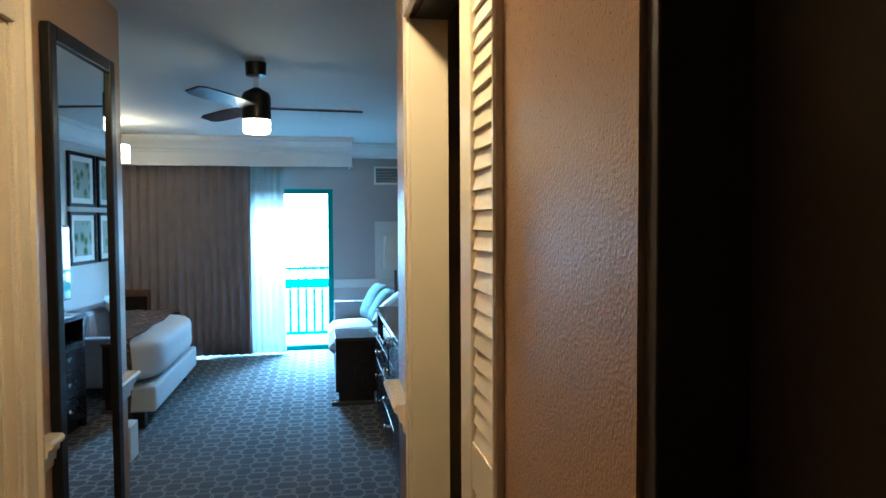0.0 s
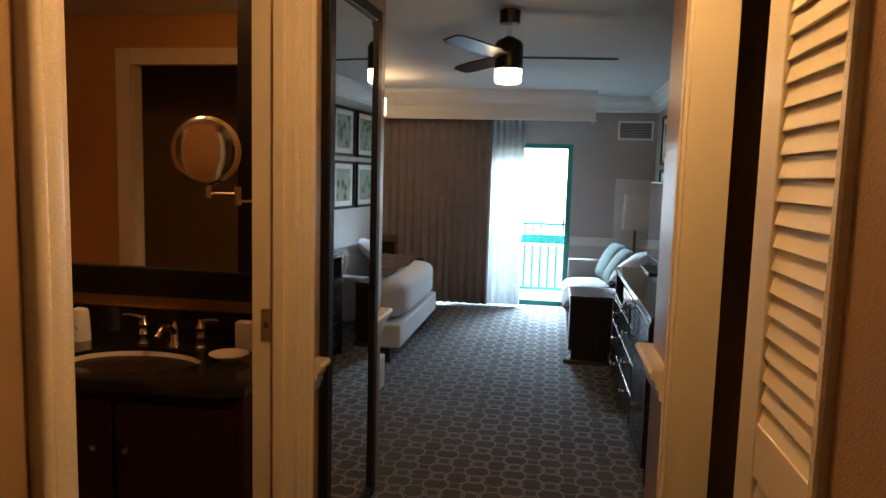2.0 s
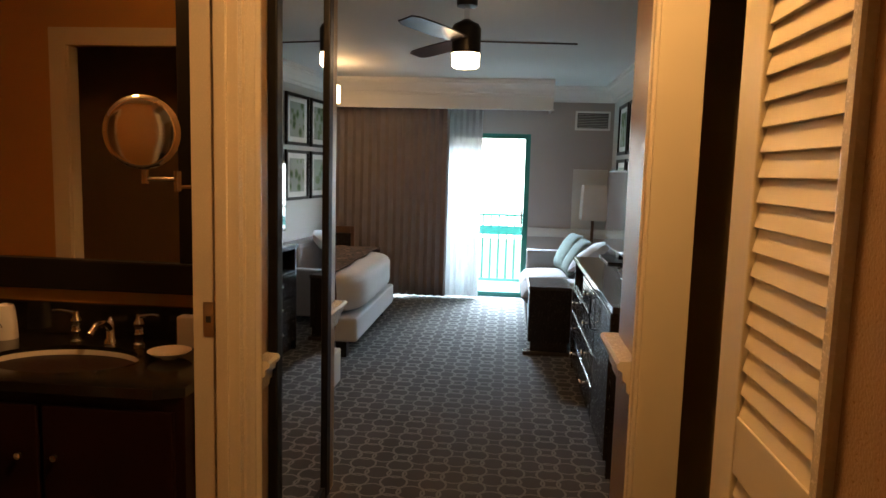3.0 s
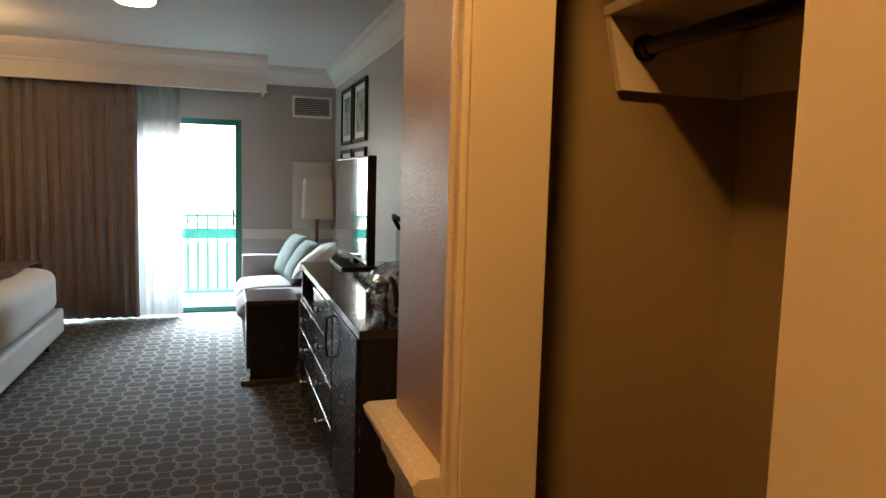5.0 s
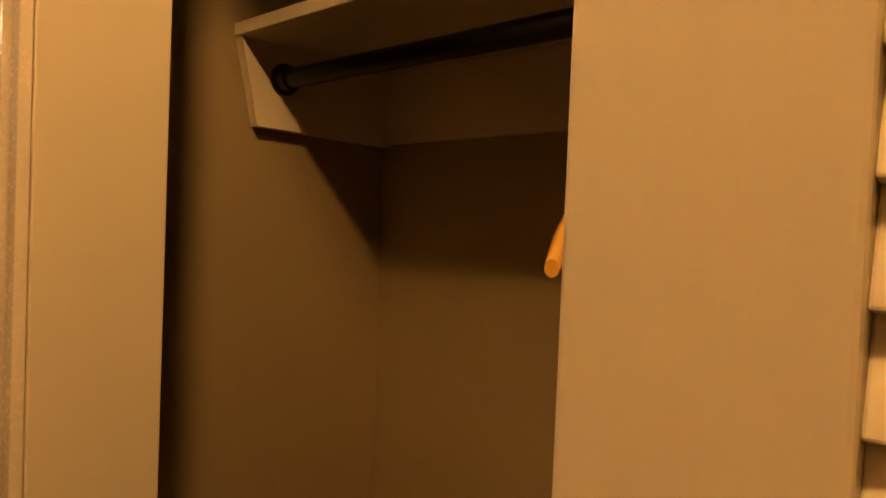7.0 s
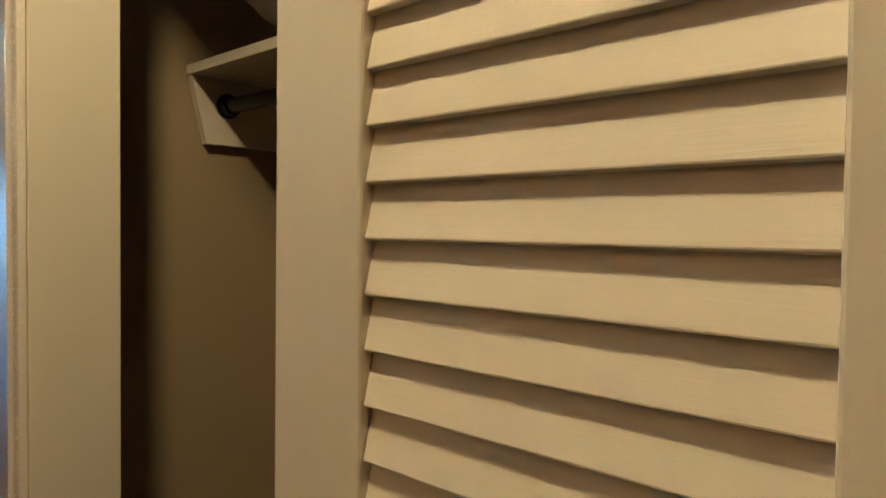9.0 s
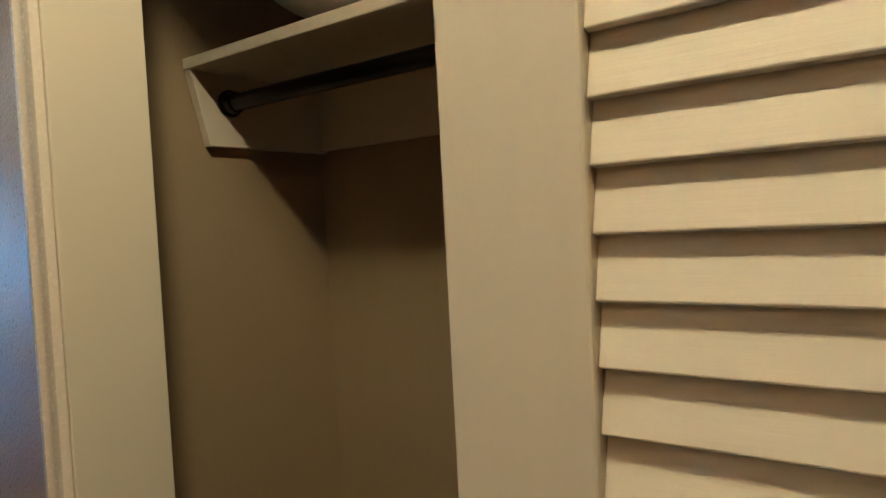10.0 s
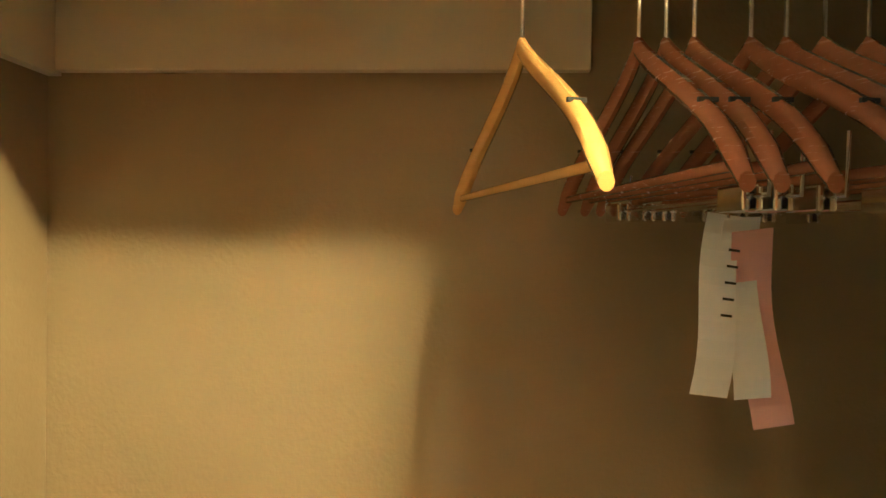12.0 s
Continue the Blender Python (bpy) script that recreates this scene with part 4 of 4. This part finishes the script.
nb = thing("nightstand_box", "small white bin beside the bed", "bin")
pbox("body", nb, M_WHITE, (-1.12, 6.3, 0.0, -0.98, 6.5, 0.25), 0.008)

ch = thing("desk_chair", "brown wooden chair with upholstered seat by the curtain", "chair")
CX, CY = -1.72, 9.42
for dx in (-0.19, 0.19):
    for dy in (-0.19, 0.19):
        pbox("leg", ch, M_WOOD, (CX + dx - 0.02, CY + dy - 0.02, 0, CX + dx + 0.02, CY + dy + 0.02, 0.42), 0.004)
pbox("seat", ch, M_SOFA, (CX - 0.22, CY - 0.22, 0.421, CX + 0.22, CY + 0.22, 0.48), 0.02)
for dx in (-0.2, 0.2):
    pbox("back_post", ch, M_WOOD, (CX + dx - 0.02, CY - 0.24, 0.42, CX + dx + 0.02, CY - 0.2, 0.93), 0.006)
pbox("top_rail", ch, M_WOOD, (CX - 0.18, CY - 0.238, 0.85, CX + 0.18, CY - 0.204, 0.93), 0.008)
pbox("back_panel", ch, M_ESP, (CX - 0.179, CY - 0.23, 0.55, CX + 0.179, CY - 0.212, 0.849), 0.004)

# ---- bedroom: dresser side ----
DX0, DX1, DY0, DY1, DZ = 0.785, 1.42, 5.10, 7.20, 0.92
dr = thing("dresser", "long espresso wooden dresser with chrome knobs", "dresser")
pbox("top", dr, M_ESPTOP, (DX0 - 0.012, DY0 - 0.01, DZ - 0.035, DX1, DY1 + 0.01, DZ), 0.003)
pbox("side_panel", dr, M_ESP, (DX0, DY0, 0, DX1, DY0 + 0.03, DZ - 0.036), 0.002)
pbox("side_panel", dr, M_ESP, (DX0, DY1 - 0.03, 0, DX1, DY1, DZ - 0.036), 0.002)
pbox("back_panel", dr, M_ESP, (DX1 - 0.02, DY0 + 0.031, 0.05, DX1 - 0.002, DY1 - 0.031, DZ - 0.037), 0)
pbox("divider", dr, M_ESP, (DX0 + 0.004, 5.74, 0.05, DX1 - 0.021, 5.765, DZ - 0.037), 0)
pbox("divider", dr, M_ESP, (DX0 + 0.004, 6.46, 0.05, DX1 - 0.021, 6.485, DZ - 0.037), 0)
pbox("plinth", dr, M_ESP, (DX0 + 0.03, DY0 + 0.031, 0, DX0 + 0.05, DY1 - 0.031, 0.08), 0)
pbox("niche_shelf", dr, M_ESP, (DX0 + 0.004, 6.486, 0.68, DX1 - 0.021, DY1 - 0.031, 0.70), 0)


def knob(parent, y, z):
    kb = bmesh.new()
    add_lathe(kb, [(0.008, 0), (0.007, 0.014), (0.014, 0.02), (0.02, 0.026), (0.018, 0.034), (0.004, 0.038)], (0, 0, 0), 16)
    kb.transform(pose(DX0 - 0.014, y, z, 0, -90, 0))
    part("knob", kb, M_CHROME, parent, "chrome knob", True)


d_ = pbox("door", dr, M_ESP, (DX0 - 0.014, DY0 + 0.034, 0.085, DX0 + 0.003, 5.738, DZ - 0.042), 0.004)
hb = bmesh.new()
add_tube(hb, [(DX0 - 0.014, 5.70, 0.66), (DX0 - 0.045, 5.70, 0.67), (DX0 - 0.05, 5.70, 0.76), (DX0 - 0.045, 5.70, 0.85), (DX0 - 0.014, 5.70, 0.86)], 0.007)
part("handle", hb, M_BLKMETAL, d_, "dark bar handle", True)
for y0, y1, zs in ((5.768, 6.457, (0.085, 0.29, 0.49, 0.69, 0.878)), (6.488, 7.168, (0.085, 0.29, 0.49, 0.678))):
    for a, b in zip(zs, zs[1:]):
        w = pbox("drawer_front", dr, M_ESP, (DX0 - 0.014, y0, a + 0.004, DX0 + 0.003, y1, b - 0.004), 0.005)
        pbox("edge_strip", w, M_CHROME, (DX0 - 0.0165, y0 + 0.002, b - 0.014, DX0 - 0.0145, y1 - 0.002, b - 0.006), 0)
        for yy in ((y0 + y1) / 2,):
            knob(w, yy, (a + b) / 2 + 0.02)

tv = thing("television", "flat black television on a stand, switched off", "television")
pbox("housing", tv, M_BLACK, (1.075, 6.46, 0.985, 1.125, 7.62, 1.625), 0.006)
pbox("screen", tv, M_SCREEN, (1.0725, 6.475, 1.0, 1.0755, 7.605, 1.61), 0)
pbox("neck", tv, M_BLACK, (1.09, 6.98, 0.935, 1.13, 7.1, 0.99), 0.004)
pbox("stand_base", tv, M_BLACK, (0.98, 6.78, DZ + 0.001, 1.22, 7.3, 0.936), 0.005)

bagt = thing("plastic_bag", "crumpled clear plastic bag with a dark handle", "bag")
pb_ = bmesh.new()
bmesh.ops.create_icosphere(pb_, subdivisions=4, radius=1)
for v in pb_.verts:
    k = 1 + 0.16 * noise.noise(v.co * 3.1) + 0.09 * noise.noise(v.co * 7.7)
    c = v.co * k
    v.co = Vector((1.02 + c.x * 0.17, 5.36 + c.y * 0.2, max(DZ + 0.002, 1.03 + c.z * 0.125)))
part("film", pb_, M_PLASTIC, bagt)
hb = bmesh.new()
add_tube(hb, [(0.93 + 0.0, 5.24 + 0.1 * math.sin(a), 1.0 + 0.095 * math.cos(a)) for a in [k * math.pi / 12 - 1.8 for k in range(22)]], 0.012)
part("handle", hb, M_BLACK, bagt, "dark padded handle", True)
ib = bmesh.new()
add_box(ib, 0.95, 5.27, DZ + 0.004, 1.12, 5.45, 1.06, 0.02)
part("bundle", ib, M_LINEN, bagt, "pale bundle inside")
gb = thing("gift_bag", "dark green paper bag with a loop handle", "bag")
pbox("body", gb, M_GREEN, (1.12, 5.72, DZ + 0.001, 1.30, 5.95, 1.24), 0.004)
hb = bmesh.new()
add_tube(hb, [(1.14, 5.74, 1.235), (1.10, 5.75, 1.30), (1.08, 5.84, 1.315), (1.10, 5.92, 1.30), (1.14, 5.93, 1.235)], 0.012)
part("loop_handle", hb, M_BLACK, gb, "", True)

et = thing("c_shaped_side_table", "espresso side table on a flat foot by the sofa", "side table")
pbox("tabletop", et, M_ESPTOP, (0.43, 7.52, 0.575, 0.80, 8.05, 0.605), 0.004)
pbox("front_panel", et, M_ESP, (0.435, 7.54, 0.11, 0.80, 7.565, 0.574), 0.004)
pbox("side_panel", et, M_ESP, (0.44, 7.566, 0.11, 0.462, 8.03, 0.574), 0.004)
pbox("foot", et, M_ESPTOP, (0.395, 7.50, 0, 0.80, 7.60, 0.035), 0.004)
pbox("foot_post", et, M_ESP, (0.46, 7.541, 0.036, 0.78, 7.562, 0.109), 0)

so_ = thing("sofa", "grey upholstered sofa with wood trimmed arms", "sofa")
SO0, SO1 = 8.08, 9.85
pbox("seat_base", so_, M_SOFA, (0.44, SO0 + 0.12, 0.08, 1.44, SO1 - 0.13, 0.30), 0.03)
for k in range(2):
    cu = bmesh.new()
    add_cushion(cu, 0.82, 0.76, 0.24, pose(0.79, SO0 + 0.5 + k * 0.78, 0.38), 0.28)
    part("seat_cushion", cu, M_SOFA, so_, smooth=True)
pbox("back", so_, M_SOFA, (1.2, SO0 + 0.12, 0.30, 1.44, SO1 - 0.13, 0.80), 0.05)
pbox("arm", so_, M_SOFA, (0.46, SO1 - 0.125, 0.08, 1.44, SO1, 0.68), 0.02)
pbox("arm", so_, M_SOFA, (0.46, SO0, 0.08, 1.44, SO0 + 0.115, 0.56), 0.02)
for y in (SO0 + 0.06, SO1 - 0.06):
    for x in (0.5, 1.38):
        pbox("leg", so_, M_ESP, (x - 0.025, y - 0.025, 0, x + 0.025, y + 0.025, 0.079), 0.003)
for k, (x, y, z, rz, rx, mm, lab) in enumerate(((0.92, 9.45, 0.71, 12, 62, M_SAGE, "sage green patterned cushion leaning on the sofa"), (0.98, 9.12, 0.69, 4, 58, M_SAGE, "sage green patterned cushion leaning on the sofa"), (1.08, 8.75, 0.74, -20, 40, M_LINEN, "crumpled pale blanket on the sofa back"))):
    cu = bmesh.new()
    add_cushion(cu, 0.44, 0.44, 0.17, pose(x, y, z, 0, -rx, rz), 0.5, 0.008)
    tagged(finish("cushion" if k < 2 else "blanket", cu, mm, True), lab, "cushion" if k < 2 else "blanket")

fl = thing("floor_lamp", "floor lamp with cream drum shade and wood stem", "lamp")
lb = bmesh.new()
t = bmesh.new()
bmesh.ops.create_cone(t, cap_ends=False, segments=4, radius1=0.215, radius2=0.19, depth=0.42)
t.transform(pose(1.245, 10.04, 1.245, 0, 0, 45))
bmesh.ops.solidify(t, geom=t.faces[:], thickness=0.004)
join(lb, t)
part("shade", lb, M_SHADE, fl)
lb = bmesh.new()
add_cyl(lb, (1.245, 10.04, 0.03), (1.245, 10.04, 1.3), 0.018)
part("stem", lb, M_WOOD, fl, smooth=True)
lb = bmesh.new()
add_lathe(lb, [(0.13, 0), (0.13, 0.018), (0.03, 0.032)], (1.245, 10.04, 0))
part("base", lb, M_WOOD, fl, smooth=True)


def picture(y0, y1, z0, z1):
    p = thing("framed_picture", "black framed green botanical print with white mat", "picture", "prints on the bedroom wall")
    x = ROOM_R
    pbox("frame_bar", p, M_BLACK, (x - 0.03, y0, z0, x - 0.001, y0 + 0.035, z1), 0.003)
    pbox("frame_bar", p, M_BLACK, (x - 0.03, y1 - 0.035, z0, x - 0.001, y1, z1), 0.003)
    pbox("frame_bar", p, M_BLACK, (x - 0.029, y0 + 0.036, z1 - 0.035, x - 0.001, y1 - 0.036, z1), 0.003)
    pbox("frame_bar", p, M_BLACK, (x - 0.029, y0 + 0.036, z0, x - 0.001, y1 - 0.036, z0 + 0.035), 0.003)
    pbox("mat", p, M_WHITE, (x - 0.012, y0 + 0.034, z0 + 0.034, x - 0.002, y1 - 0.034, z1 - 0.034), 0)
    pbox("print", p, M_PRINT, (x - 0.015, y0 + 0.11, z0 + 0.09, x - 0.0125, y1 - 0.11, z1 - 0.09), 0)


for a, b in ((8.45, 9.05), (9.12, 9.72)):
    picture(a, b, 1.81, 2.36)
    picture(a, b, 1.22, 1.76)
wb = thing("wall_box", "small brown box fixed to the wall above the dresser", "wall box")
pbox("body", wb, M_WOOD, (ROOM_R - 0.06, 6.15, 1.22, ROOM_R - 0.001, 6.36, 1.42), 0.004)
